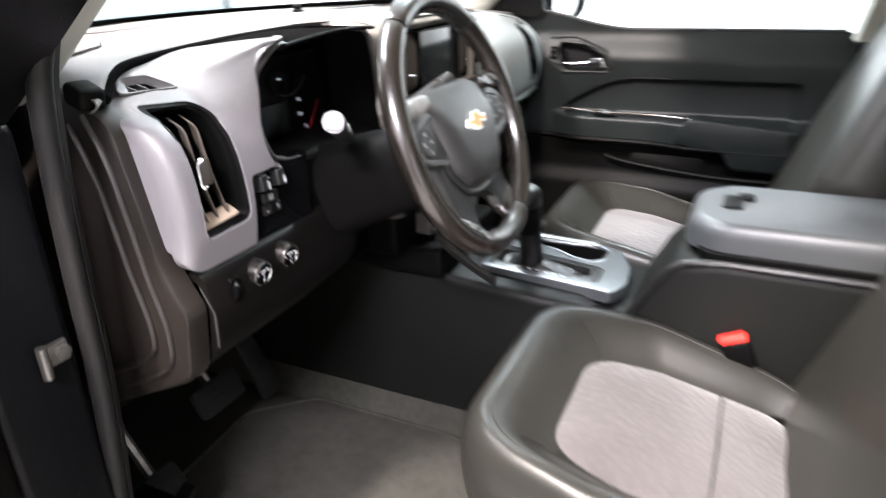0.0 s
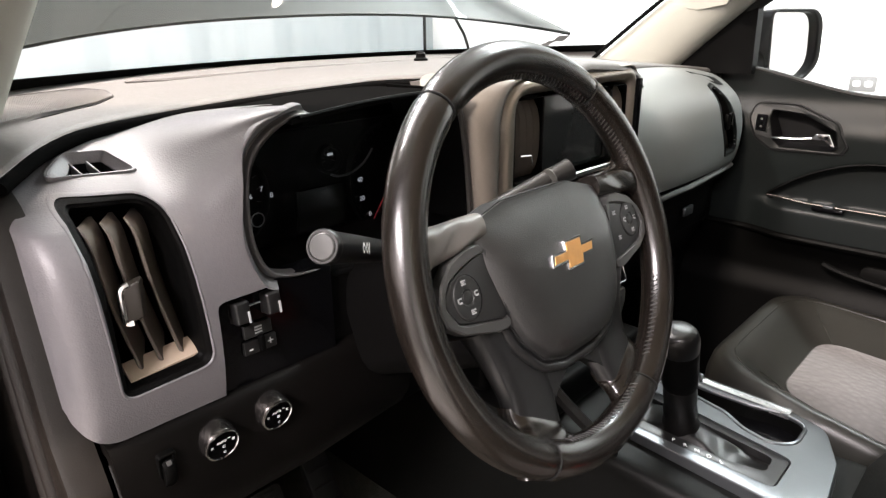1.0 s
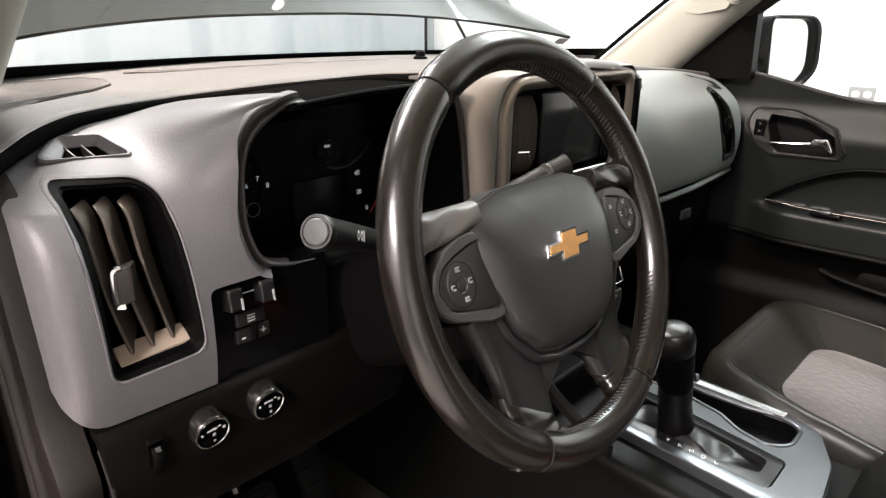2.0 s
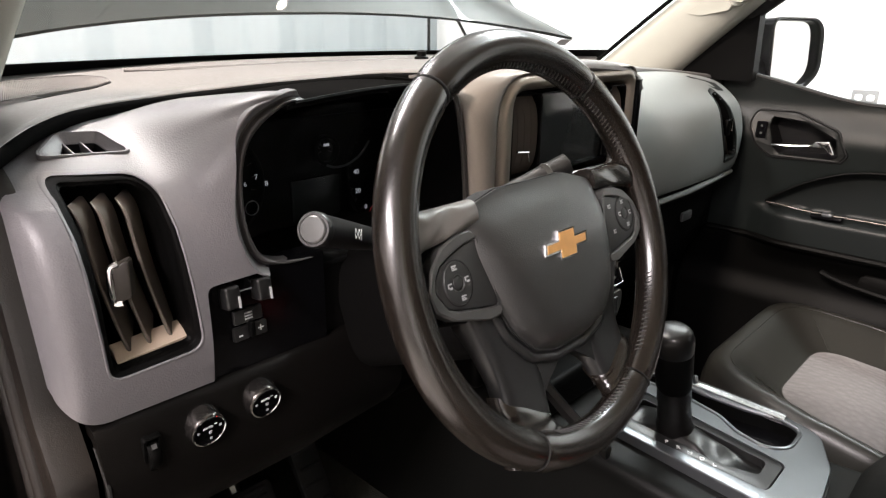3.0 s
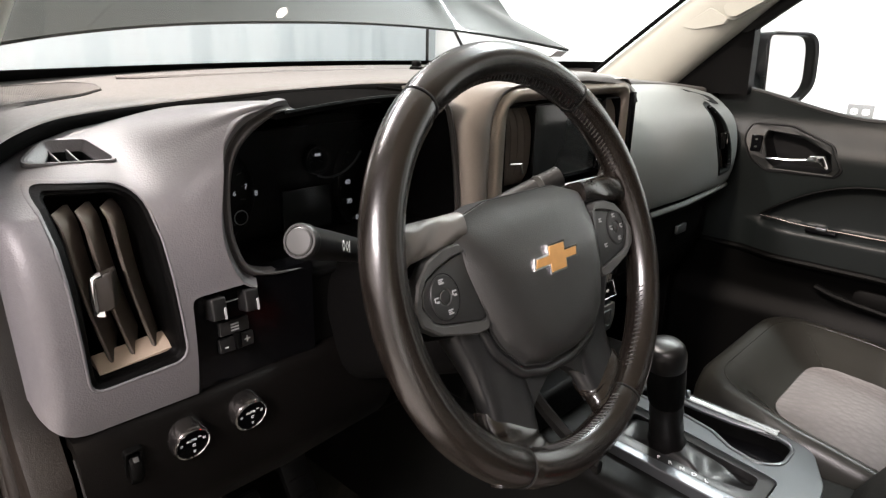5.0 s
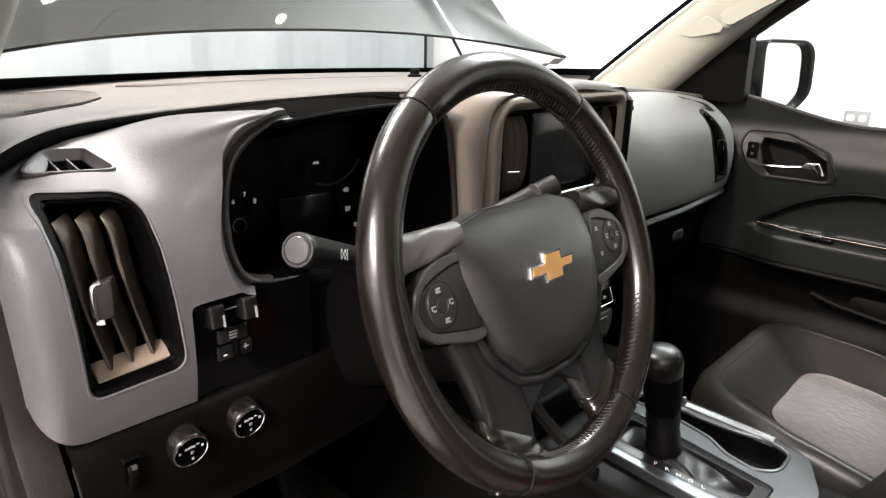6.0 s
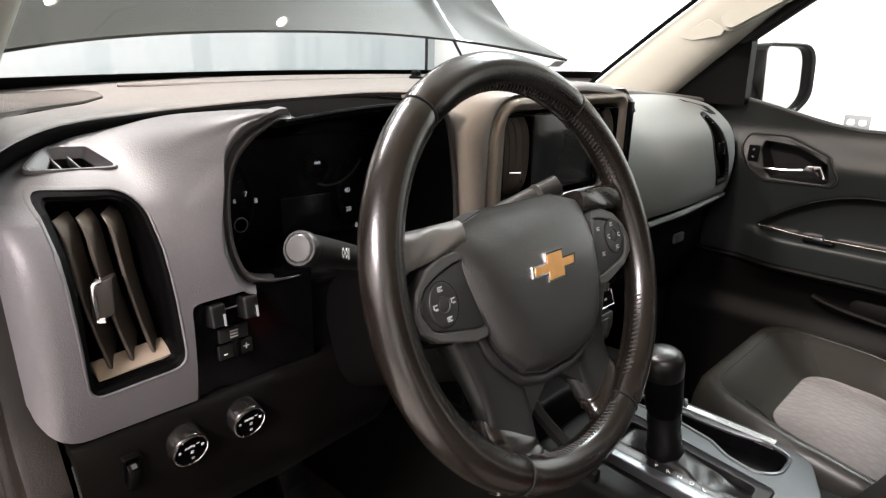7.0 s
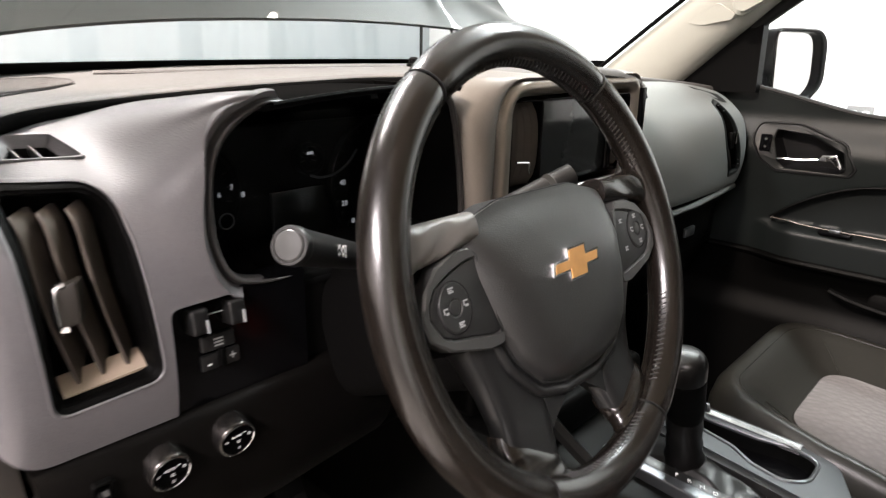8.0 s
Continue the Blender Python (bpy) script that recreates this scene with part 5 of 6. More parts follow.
    for i in range(15):
        k = i / 14
        w = 0.0262 + 0.0030 * min(1, k * 5) + 0.0110 * k ** 3
        front, back = -0.0292 + 0.0030 * min(1, k * 5) + 0.0170 * k ** 1.6 * (1 - 0.25 * k), -0.056 + 0.022 * k
        ring = []
        for j in range(28):
            cb, sb = math.cos(2 * math.pi * j / 28), math.sin(2 * math.pi * j / 28)
            ex = math.copysign(abs(cb) ** 0.65, cb)
            fold = 0.0007 * math.sin(21 * k + 4 * cb) * math.sin(math.pi * k) + 0.0003 * math.sin(40 * k - 6 * cb) * k
            slant = s * 0.0146 * ex * (1 - k)
            ring.append(Vector((s * (0.0700 + 0.006 * k) + w * ex, -0.1210 + slant - 0.037 * k - 0.006 * k * (1 - ex * ex), (front + back) / 2 + ((front - back) / 2 + 0.0014 * min(1, k * 5)) * math.copysign(abs(sb) ** 0.65, sb) + fold)))
        rings.append(ring)
    wpart("spoke_sleeve", loft(rings), M_LEATHER, label="creased leather sleeve of the lower spoke", angle=70)
YOKE = rounded([(-0.085, -0.03), (0.085, -0.03), (0.085, -0.140), (0.060, -0.139), (0.037, -0.117), (0.015, -0.1015), (-0.015, -0.1015), (-0.037, -0.117), (-0.060, -0.139), (-0.085, -0.140)], [0.01, 0.01, 0.01, 0.006, 0.02, 0.014, 0.014, 0.02, 0.006, 0.01], 4)
wpart("yoke_plate", prism(YOKE, -0.052, -0.031, bev=0.004), M_FRAME, label="smooth black yoke behind the lower spokes")
under = [Vector((p[0], p[1])) for p in scaled(HUB, -0.0058)]
low = sorted([p for p in under if p.y < 0.0], key=lambda p: math.atan2(p.x, -p.y))
wpart("hub_surround", tube([Vector((p.x, p.y, -0.0255)) for p in low], 0.0048, 10), M_FRAME, label="dark grey trim band under the airbag cover")
wpart("hub_back", lathe([(0.062, -0.030), (0.058, -0.060), (0.048, -0.085), (0, -0.086)], 32), M_DARK, label="black rear hub shell")
column = thing("steering_column", (-0.353, 0.2, 1.18), "black plastic steering column shroud with stalks", "steering column")
rings = []
for i in range(9):
    k = i / 8
    ring = []
    for p in rrect(0.112 + 0.02 * k, 0.118 + 0.03 * k, 0.045, 5):
        ring.append(WM @ Vector((p[0], p[1] - 0.038 + 0.006 * k, -0.078 - 0.19 * k)))
    rings.append(ring)
part("shroud", loft(rings), M_COLUMN, column, "black column shroud")


def stalk(base, tip, r0, r1):
    return tube([Vector(base).lerp(Vector(tip), i / 8) for i in range(9)], lambda k: r0 + (r1 - r0) * k ** 0.7, 18)


st = part("turn_signal_stalk", stalk((-0.425, 0.175, 1.228), (-0.532, 0.120, 1.273), 0.0105, 0.0138), M_GATE, column, "thick black indicator stalk")
d = (Vector((-0.532, 0.120, 1.273)) - Vector((-0.425, 0.175, 1.228))).normalized()
SM = Matrix.Translation((-0.532, 0.120, 1.273)) @ d.to_track_quat("Z", "Y").to_matrix().to_4x4()
part("stalk_end", lathe([(0.0138, -0.004), (0.0146, -0.002), (0.0146, 0.004), (0.0136, 0.006), (0.0118, 0.006), (0.0116, 0.005), (0, 0.005)], 32, SM), M_GATE, st)
part("end_button", lathe([(0.0112, 0.003), (0.0112, 0.0062), (0.0100, 0.0072), (0, 0.0075)], 32, SM), M_PADFRAME, st, "grey push button in the stalk end")
eye_side = Vector((-0.45, -0.75, 0.35))
pz = (eye_side - d * eye_side.dot(d)).normalized()
px = -d
py = pz.cross(px)
PM = Matrix((px, py, pz)).transposed().to_4x4()
PM.translation = Vector((-0.532, 0.120, 1.273)).lerp(Vector((-0.425, 0.175, 1.228)), 0.44) + pz * 0.0122
glyph = []
for cx in (-0.0052, 0.0022):
    glyph.append(collar([(cx + 0.0034, 0), (cx, 0.0046), (cx - 0.0034, 0), (cx, -0.0046)], [(cx + 0.0022, 0), (cx, 0.0031), (cx - 0.0022, 0), (cx, -0.0031)], 0, 0.0006, bev=0.0001))
glyph.append(box(0.0068, 0.0077, -0.0050, 0.0050, 0, 0.0006, 0))
part("stalk_print", moved(joined(*glyph), PM), M_WHITE, st)
st2 = part("wiper_stalk", stalk((-0.285, 0.175, 1.228), (-0.178, 0.120, 1.277), 0.0095, 0.0130), M_GATE, column, "thick black wiper stalk")
part("stalk_collar", stalk((-0.208, 0.1265, 1.269), (-0.2092, 0.1268, 1.2687), 0.0131, 0.0131), M_PADFRAME, st2)
part("lock_barrel", lathe([(0, 0), (0.016, 0), (0.016, 0.012), (0.013, 0.014), (0, 0.014)], 24, facing(-0.275, 0.20, 1.17, 10, 30)), M_SATIN, column)

# ---- centre console ----
console = thing("centre_console", (0.03, -0.25, 0.5), "black centre console with a satin silver shifter plate", "centre console")
# side walls: (y, top height) along the truck
CT = [(0.92, 0.895), (0.50, 0.895), (0.42, 0.915), (0.24, 0.90), (0.14, 0.872), (-0.10, 0.858), (-0.15, 0.838), (-0.195, 0.850), (-0.235, 0.93), (-0.275, 0.980), (-0.34, 0.990), (-0.95, 0.990)]
rings = []
for y, zt in CT:
    wl, wr = (-0.115, 0.160) if y > -0.16 else (-0.125, 0.145)
    rings.append([Vector((a, y, b)) for a, b in rounded([(wl - 0.015, 0.50), (wl, zt - 0.002), (wr, zt - 0.002), (wr + 0.015, 0.50)], [0.01, 0.022, 0.022, 0.01], 4)])
TOPM = pose(0.052, 0.0, 0.868, 2.5, 0, 0)
PLATE = rounded([(-0.1085, 0.116), (0.014, 0.116), (0.036, 0.155), (0.104, 0.155), (0.110, -0.075), (0.096, -0.135), (0.022, -0.168), (-0.066, -0.178), (-0.116, -0.157)], [0.012, 0.012, 0.012, 0.02, 0.06, 0.035, 0.06, 0.06, 0.02], 6)
GATE = rounded([(-0.097, 0.105), (0.012, 0.105), (-0.014, -0.122), (-0.090, -0.122)], [0.012, 0.012, 0.014, 0.014], 6)
SLOT = rounded([(-0.072, 0.094), (-0.008, 0.094), (-0.026, -0.100), (-0.062, -0.102), (-0.076, -0.050)], 0.010, 6)
TROUGH = rounded([(0.040, 0.118), (0.074, 0.118), (0.074, 0.030), (0.080, -0.030), (0.092, -0.072), (0.084, -0.112), (0.026, -0.112), (0.004, -0.086), (0.012, -0.045), (0.034, -0.012), (0.043, 0.040)], [0.02, 0.02, 0.05, 0.05, 0.03, 0.034, 0.034, 0.03, 0.04, 0.03, 0.04], 6)
body = cut(loft(rings), prism(GATE, -0.03, 0.1, TOPM), prism(TROUGH, -0.075, 0.1, TOPM))
part("console_body", body, M_CONSOLE, console, "black console moulding", angle=45)
plate = cut(prism(PLATE, -0.016, 0.010, TOPM, 0.003), prism(GATE, -0.05, 0.1, TOPM), prism(TROUGH, -0.05, 0.1, TOPM))
pl = part("shifter_plate", plate, M_SATIN, console, "satin silver plate around the shifter and cup holder", angle=30)
part("plate_skirt", prism(scaled(PLATE, -0.003), -0.048, -0.014, TOPM), M_GLOSS, pl, "gloss black skirt below the plate")
part("skirt_lip", prism(scaled(PLATE, -0.006), -0.055, -0.047, TOPM, 0.003), M_SATIN, pl, "silver lip at the foot of the skirt")
part("cup_rim", tube([TOPM @ Vector((p[0], p[1], 0.0100)) for p in scaled(TROUGH, -0.0015)], 0.0030, 8, closed=True), M_SATIN, pl, "satin bead round the cup holder")
part("chrome_rail", loft([[TOPM @ Vector((0.090 + a + 0.009 * k, 0.14 - 0.225 * k, 0.009 + h)) for a, h in ((-0.010, -0.004), (-0.009, 0.004), (-0.003, 0.007), (0.006, 0.006), (0.009, 0.003), (0.010, -0.004))] for k in [i / 14 for i in range(15)]]), M_RAIL, pl, "bright satin rail beside the cup holder")
part("cup_well", joined(loft([[TOPM @ Vector((p[0], p[1], h)) for p in scaled(TROUGH, d)] for h, d in ((0.006, 0.0), (-0.03, 0.001), (-0.072, 0.004))], cap0=False)), M_DARK, console, "black cup holder well")
gate = part("gate_panel", cut(prism(scaled(GATE, 0.0022), -0.012, 0.0085, TOPM, 0.0015), prism(SLOT, -0.05, 0.1, TOPM)), M_GATE, console, "dark grey gear selector panel")
part("gate_floor", prism(scaled(GATE, 0.001), -0.018, -0.011, TOPM), M_DIAL, gate)
for i, body_ in enumerate("PRNDL"):
    part("gear_letter", text(body_, 0.0095, TOPM @ pose(-0.0845, 0.016 - 0.017 * i, 0.0088, 0, 0, -62)), M_WHITE, gate)
# creased leather gaiter lying in the slot


def gaiter_at(u, v):
    x, y = -0.072 + (0.064 - 0.018 * v) * u, 0.096 - 0.210 * v
    near = math.hypot((x + 0.036) * 1.0, (y - 0.026) * 0.8)
    edge = min(1.0, 6 * min(u, 1 - u, v * 3, (1 - v) * 3))
    h = 0.020 * max(0.0, 1 - near / 0.075) ** 1.6
    fold = 0.0052 * math.sin(52 * y + 34 * x + 3.0 * math.sin(30 * x)) + 0.0022 * math.sin(115 * y - 60 * x)
    return TOPM @ Vector((x, y, -0.003 + edge * (h + 0.004 + fold * (0.5 + 0.5 * abs(v - 0.3)))))


shift = thing("gear_shifter", (0.02, 0.02, 0.87), "black leather gear shifter with a bulky grip", "gear shifter")
part("gaiter", sheet(gaiter_at, 26, 80, 0.0015, front=(0, 0, 1)), M_SHIFT, shift, "creased leather gaiter", angle=80)


def lever_ring(k, r, wob=0.0):
    c = Vector((0.012 - 0.066 * k, 0.024 - 0.004 * k, 0.872 + 0.188 * k))
    return [c + Vector((r * (1 + wob * math.sin(3 * b + 9 * k)) * math.cos(b), r * 1.08 * (1 + wob * math.sin(2 * b + 5 * k)) * math.sin(b), 0.25 * r * math.cos(b))) for b in [2 * math.pi * j / 22 for j in range(22)]]


part("sleeve", loft([lever_ring(k / 100, r, 0.06) for k, r in ((0, 0.030), (6, 0.0255), (13, 0.0225), (20, 0.0235), (27, 0.0215), (34, 0.0225), (42, 0.0215), (45, 0.021))]), M_SHIFT, shift, "wrinkled leather sleeve")
grip = part("grip", loft([lever_ring(k / 100, r) for k, r in ((44, 0.0205), (47, 0.0225), (55, 0.0235), (65, 0.0240), (74, 0.0245), (79, 0.0246), (80, 0.0240))]), M_DARK, shift, "black grip")
part("grip_cap", loft([lever_ring(k / 100, r) for k, r in ((79.5, 0.0240), (80.5, 0.0248), (86, 0.0254), (91, 0.0254), (95, 0.0238), (97.5, 0.0206), (99, 0.0150), (99.6, 0.003))]), M_SHIFT, grip, "smooth rounded leather cap")
part("release_button", lathe([(0, 0), (0.0065, 0), (0.006, 0.004), (0, 0.005)], 16, Matrix.Translation((0.006, 0.005, 0.965)) @ pose(0, 0, 0, 90, 0, 35)), M_SATIN, grip, "small silver button")
part("side_strip", loft([[Vector((-0.130 + 0.012 * k + a, 0.165 - 0.105 * k, 0.955 - 0.075 * (k ** 0.8 if k > 0 else k) + h)) for a, h in ((-0.004, -0.010), (-0.006, 0.004), (0.002, 0.010), (0.010, 0.004), (0.008, -0.010))] for k in [i / 8 for i in range(-1, 9)]]), M_GATE, console, "satin strip along the console's front edge")
arm = thing("console_armrest", (0.02, -0.6, 1.0), "padded dark grey console armrest lid with a latch", "armrest")
lid = moved(prism(rounded([(-0.128, -0.34), (0.128, -0.34), (0.126, 0.30), (0.075, 0.350), (-0.075, 0.350), (-0.126, 0.30)], [0.03, 0.03, 0.06, 0.05, 0.05, 0.06], 6), 0, 0.056, bev=0.027, seg=6), pose(0.020, -0.625, 0.992))
part("lid", lid, M_SEAT_LIGHT, arm, "padded vinyl lid", angle=60)
part("lid_base", moved(prism(rrect(0.262, 0.66, 0.03, 5), 0, 0.012, bev=0.004), pose(0.020, -0.63, 0.988)), M_DARK, arm)
part("latch", joined(moved(prism(rrect(0.075, 0.034, 0.010, 4), 0, 0.008, bev=0.003), pose(0.020, -0.345, 1.044)), moved(prism(rrect(0.030, 0.030, 0.008, 4), 0, 0.012, bev=0.004), pose(0.050, -0.365, 1.044))), M_DARK, arm, "black finger latch")
part("edge_trim", tube([(-0.127, y, z) for y, z in ((-0.165, 0.846), (-0.195, 0.858), (-0.235, 0.932), (-0.262, 0.966), (-0.285, 0.981), (-0.345, 0.988), (-0.94, 0.988))], 0.006, 8), M_GATE, console, "satin edge along the console side")

# ---- seats ----


def seat(name, x0, y0, z0, depth, label):
    """A bucket seat: base, cushion rim, cloth centre, backrest; y0 is its front edge, z0 the height of its rim, depth the way back to the backrest."""
    ob = thing(name, (x0, y0 - 0.25, 0.49), label, "seat", "front bucket seats")
    # base
    part("seat_base", box(x0 - 0.20, x0 + 0.20, y0 - 0.48, y0 - 0.06, 0.49, z0 - 0.12, 0.02, 3), M_DARK, ob)

    # the cushion's plan: front rounded, sides drawn in towards the backrest
    full = rounded([(-0.175, -0.57), (0.175, -0.57), (0.226, -0.42), (0.252, -0.19), (0.212, 0.004), (-0.212, 0.004), (-0.252, -0.19), (-0.226, -0.42)], [0.05, 0.05, 0.20, 0.16, 0.125, 0.125, 0.16, 0.20], 8)
    c = Vector((0, -0.31))

    def top(q, h):
        """A place on the cushion: raised along the sides, falling towards the backrest."""
        side = min(1, abs(q.x) / 0.24)
        front = min(1, max(0, (q.y + 0.25) / 0.25))
        dip = 0.045 * max(0.0, (-0.27 - q.y) / 0.30) ** 2
        return Vector((x0 + q.x, y0 + q.y, z0 + h + 0.022 * side ** 2 * (1 - front * 0.6) + 0.115 * q.y / 0.57 - dip))

    def back(p):
        return min(1.0, max(0.0, -p.y / 0.2))

    def ring_at(s, height):
        """The plan drawn in by s, but for its rear end, which runs under the backrest."""
        pts = [Vector(p) - c for p in full]
        return [top(q, height(q)) for q in [c + Vector((p.x * (s + (1 - s) * 0.45 * back(p)), p.y * (s + (1 - s) * 0.85 * back(p)))) for p in pts]]
    # from under the front edge over the fat rim down to the cloth
    prof = [(0.60, -0.040), (0.63, -0.037), (0.68, -0.028), (0.74, -0.015), (0.80, -0.004), (0.85, 0.0025), (0.90, 0.004), (0.94, -0.001), (0.975, -0.018), (0.995, -0.045), (1.0, -0.085)]
    rings = [ring_at(s, lambda q: h) for s, h in [(0.93, -0.150), (0.985, -0.125)] + prof[::-1]]
    part("cushion_rim", loft(rings, cap1=False), M_SEAT, ob, "fat black vinyl cushion bolster", angle=70)
    rings = []
    for i in range(8):
        s = 0.605 * (1 - i / 7.4)
        rings.append(ring_at(s, lambda q: -0.036 + 0.018 * (1 - (s / 0.605) ** 2) + (0.003 if s < 0.60 else 0) - 0.006 * math.exp(-((q.y + 0.33) / 0.012) ** 2)))
    part("cushion_centre", loft(rings, cap0=False), M_CLOTH, ob, "patterned grey cloth insert", angle=70)
    piping = [tube(ring_at(s, lambda q: h), 0.0016, 6, closed=True) for s, h in ((0.87, 0.0028), (0.607, -0.0375))]
    for sx in (-1, 1):
        piping.append(tube([top(c + (Vector((sx * 0.205, -0.045)) - c) * q, lerp_table(prof, q) + 0.0006) for q in [0.615 + 0.2 * i / 10 for i in range(11)]], 0.0014, 6))
    part("seam_piping", joined(*piping), M_SEAT, ob)
    part("cloth_seam", tube([top(Vector((0.150 * (i / 8 - 1), -0.335)), -0.036 + 0.018 * (1 - abs(i / 8 - 1) ** 2) + 0.0050) for i in range(17)], 0.0016, 6), M_SEAT, ob, "sewn seam across the cloth")
    # backrest leaning back
    BM = Matrix.Translation((x0, y0 - depth, z0 - 0.13)) @ pose(0, 0, 0, 90 + 22, 0, 0)
    bo = rounded([(-0.23, -0.09), (0.23, -0.09), (0.255, 0.30), (0.20, 0.62), (-0.20, 0.62), (-0.255, 0.30)], [0.05, 0.05, 0.15, 0.08, 0.08, 0.15], 7)
    cb = Vector((0, 0.0))
    rings = []
    for s, h in ((0.95, -0.10), (1.0, -0.06), (1.0, 0.0), (0.98, 0.026), (0.96, 0.039), (0.935, 0.044), (0.905, 0.041), (0.875, 0.032), (0.85, 0.024)):
        rings.append([BM @ Vector((cb.x + (p[0] - cb.x) * s, cb.y + (p[1] - cb.y) * s, h + 0.03 * (abs(p[0]) / 0.25) ** 2 * (h > 0.01))) for p in bo])
    part("backrest", loft(rings, cap1=False), M_SEAT, ob, "black vinyl backrest bolsters", angle=70)
    rings = []
    for i in range(7):
        s = 0.86 * (1 - i / 6.4)
        rings.append([BM @ Vector((cb.x + (p[0] - cb.x) * s, cb.y + (p[1] - cb.y) * s, 0.024 + 0.03 * (abs(p[0]) / 0.25) ** 2 + 0.010 * i / 6)) for p in bo])
    part("backrest_centre", loft(rings, cap0=False), M_CLOTH, ob, "patterned grey cloth insert", angle=70)
    part("recliner_cover", moved(prism(rrect(0.10, 0.06, 0.02, 4), -0.012, 0.012, bev=0.005), Matrix.Translation((x0 - 0.235, y0 - 0.40, z0 - 0.17)) @ pose(0, 0, 0, 90, 0, -90)), M_DARK, ob)
    hr = part("headrest", moved(prism(rrect(0.25, 0.17, 0.05, 5), -0.05, 0.05, bev=0.03, seg=4), BM @ pose(0, 0.74, 0.0)), M_SEAT, ob)
    for dx in (-0.06, 0.06):
        part("headrest_post", tube([BM @ Vector((dx, 0.58, -0.02)), BM @ Vector((dx, 0.70, -0.01))], 0.006, 10), M_STEEL, hr)
    return ob


seat("driver_seat", -0.362, -0.040, 0.885, 0.533, "black vinyl driver's seat with a grey cloth centre")
seat("passenger_seat", 0.425, 0.09, 0.885, 0.56, "black vinyl passenger seat with a grey cloth centre")
buckle = thing("seat_belt_buckle", (-0.15, -0.40, 0.70), "black seat belt buckle with a red release button", "seat belt buckle")
part("stalk", tube([(-0.150, -0.46, 0.68), (-0.148, -0.43, 0.75), (-0.146, -0.395, 0.82)], 0.012, 10, flat=0.5), M_RUBBER, buckle)
BKM = Matrix.Translation((-0.146, -0.388, 0.842)) @ pose(0, 0, 0, -25, 0, 0)
part("housing", moved(box(-0.012, 0.012, -0.022, 0.022, -0.035, 0.022, 0.005, 3), BKM), M_DARK, buckle)
part("release_button", moved(box(-0.010, 0.010, -0.022, 0.022, 0.020, 0.031, 0.003, 3), BKM), M_RED, buckle, "red plastic release button")

# ---- floor mat and pedals ----
mat_bm = prism(rounded([(-0.66, -0.10), (-0.20, -0.10), (-0.15, 0.16), (-0.15, 0.50), (-0.26, 0.62), (-0.62, 0.60)], 0.05, 5), 0.0, 0.010, pose(0, 0, 0.491), 0.004)
fm = tagged(part("floor_mat", mat_bm, M_MAT, at=(-0.42, 0.2, 0.491)), "dark grey carpeted floor mat in the driver's footwell", "floor mat")
part("edge_binding", tube([Vector((p[0], p[1], 0.501)) for p in rounded([(-0.66, -0.10), (-0.20, -0.10), (-0.15, 0.16), (-0.15, 0.50), (-0.26, 0.62), (-0.62, 0.60)], 0.05, 5)], 0.005, 6, closed=True), M_CARPET, fm)


def pedal(name, x, y, z, w, h, tilt, label):
    ob = thing(name, (x, y, z), label, "pedal")
    m = facing(x, y, z, tilt)
    p = part("pad", prism(rrect(w, h, 0.012, 4), 0, 0.014, m, 0.004), M_RUBBER, ob)
    for i in range(4):
        part("rib", moved(box(-w * 0.38, w * 0.38, -0.003, 0.003, 0.013, 0.017, 0.001), m @ pose(0, -h * 0.33 + i * h * 0.22, 0)), M_RUBBER, p)
    part("arm", tube([m @ Vector((0, 0, -0.002)), (x, y + 0.07, z + 0.10), (x, y + 0.10, z + 0.26)], 0.010, 8), M_STEEL, ob)
    return ob


pedal("brake_pedal", -0.40, 0.56, 0.66, 0.115, 0.062, 30, "black rubber brake pedal pad")
pedal("accelerator_pedal", -0.24, 0.60, 0.62, 0.055, 0.150, 30, "black rubber accelerator pedal")
pedal("parking_brake_pedal", -0.60, 0.52, 0.60, 0.085, 0.055, 35, "black parking brake pedal")
lever = thing("bonnet_release", (-0.655, 0.40, 0.66), "black plastic bonnet release handle", "lever")
part("handle", moved(box(-0.035, 0.035, -0.012, 0.012, -0.010, 0.010, 0.004, 3), pose(-0.655, 0.40, 0.66, 20, 0, 20)), M_DARK, lever)
part("bracket", box(-0.69, -0.66, 0.40, 0.47, 0.63, 0.68, 0.005), M_DARK, lever)

# ---- passenger door ----
pdoor = thing("passenger_door", (0.75, -0.15, 0.5), "closed dark grey passenger door with a chrome handle", "door")


def ease(a, b, t):
    t = min(1, max(0, (t - a) / (b - a)))
    return t * t * (3 - 2 * t)


def arch_z(y):
    """Height of the bowed edge above the door's inset."""
    return 1.157 - 0.097 * min(1.0, max(0.0, (y + 0.058) / 0.224)) ** 2


def door_x(y, z):
    """How far the inner door skin stands from the centre line."""
    belt = 0.030 * ease(1.20, 1.285, z)
    arch = arch_z(y)
    inner = ease(arch + 0.004, arch - 0.010, z) * ease(1.045, 1.058, z) * ease(0.165, 0.135, y) * ease(-0.47, -0.44, y)
    arm = ease(0.93, 0.99, z) * ease(1.062, 1.050, z)
    rest = arm * (0.028 + 0.030 * ease(-0.08, -0.22, y)) * ease(0.20, 0.10, y)
    pocket = 0.02 * ease(0.90, 0.84, z)
    return 0.705 + belt + 0.016 * inner - rest - pocket


def belt_z(y):
    return 1.283 + 0.053 * ease(-0.02, 0.30, y)


def skin(u, v):
    y = 0.34 - 0.90 * u
    z = 0.52 + (belt_z(y) - 0.52) * v
    return Vector((door_x(y, z), y, z))


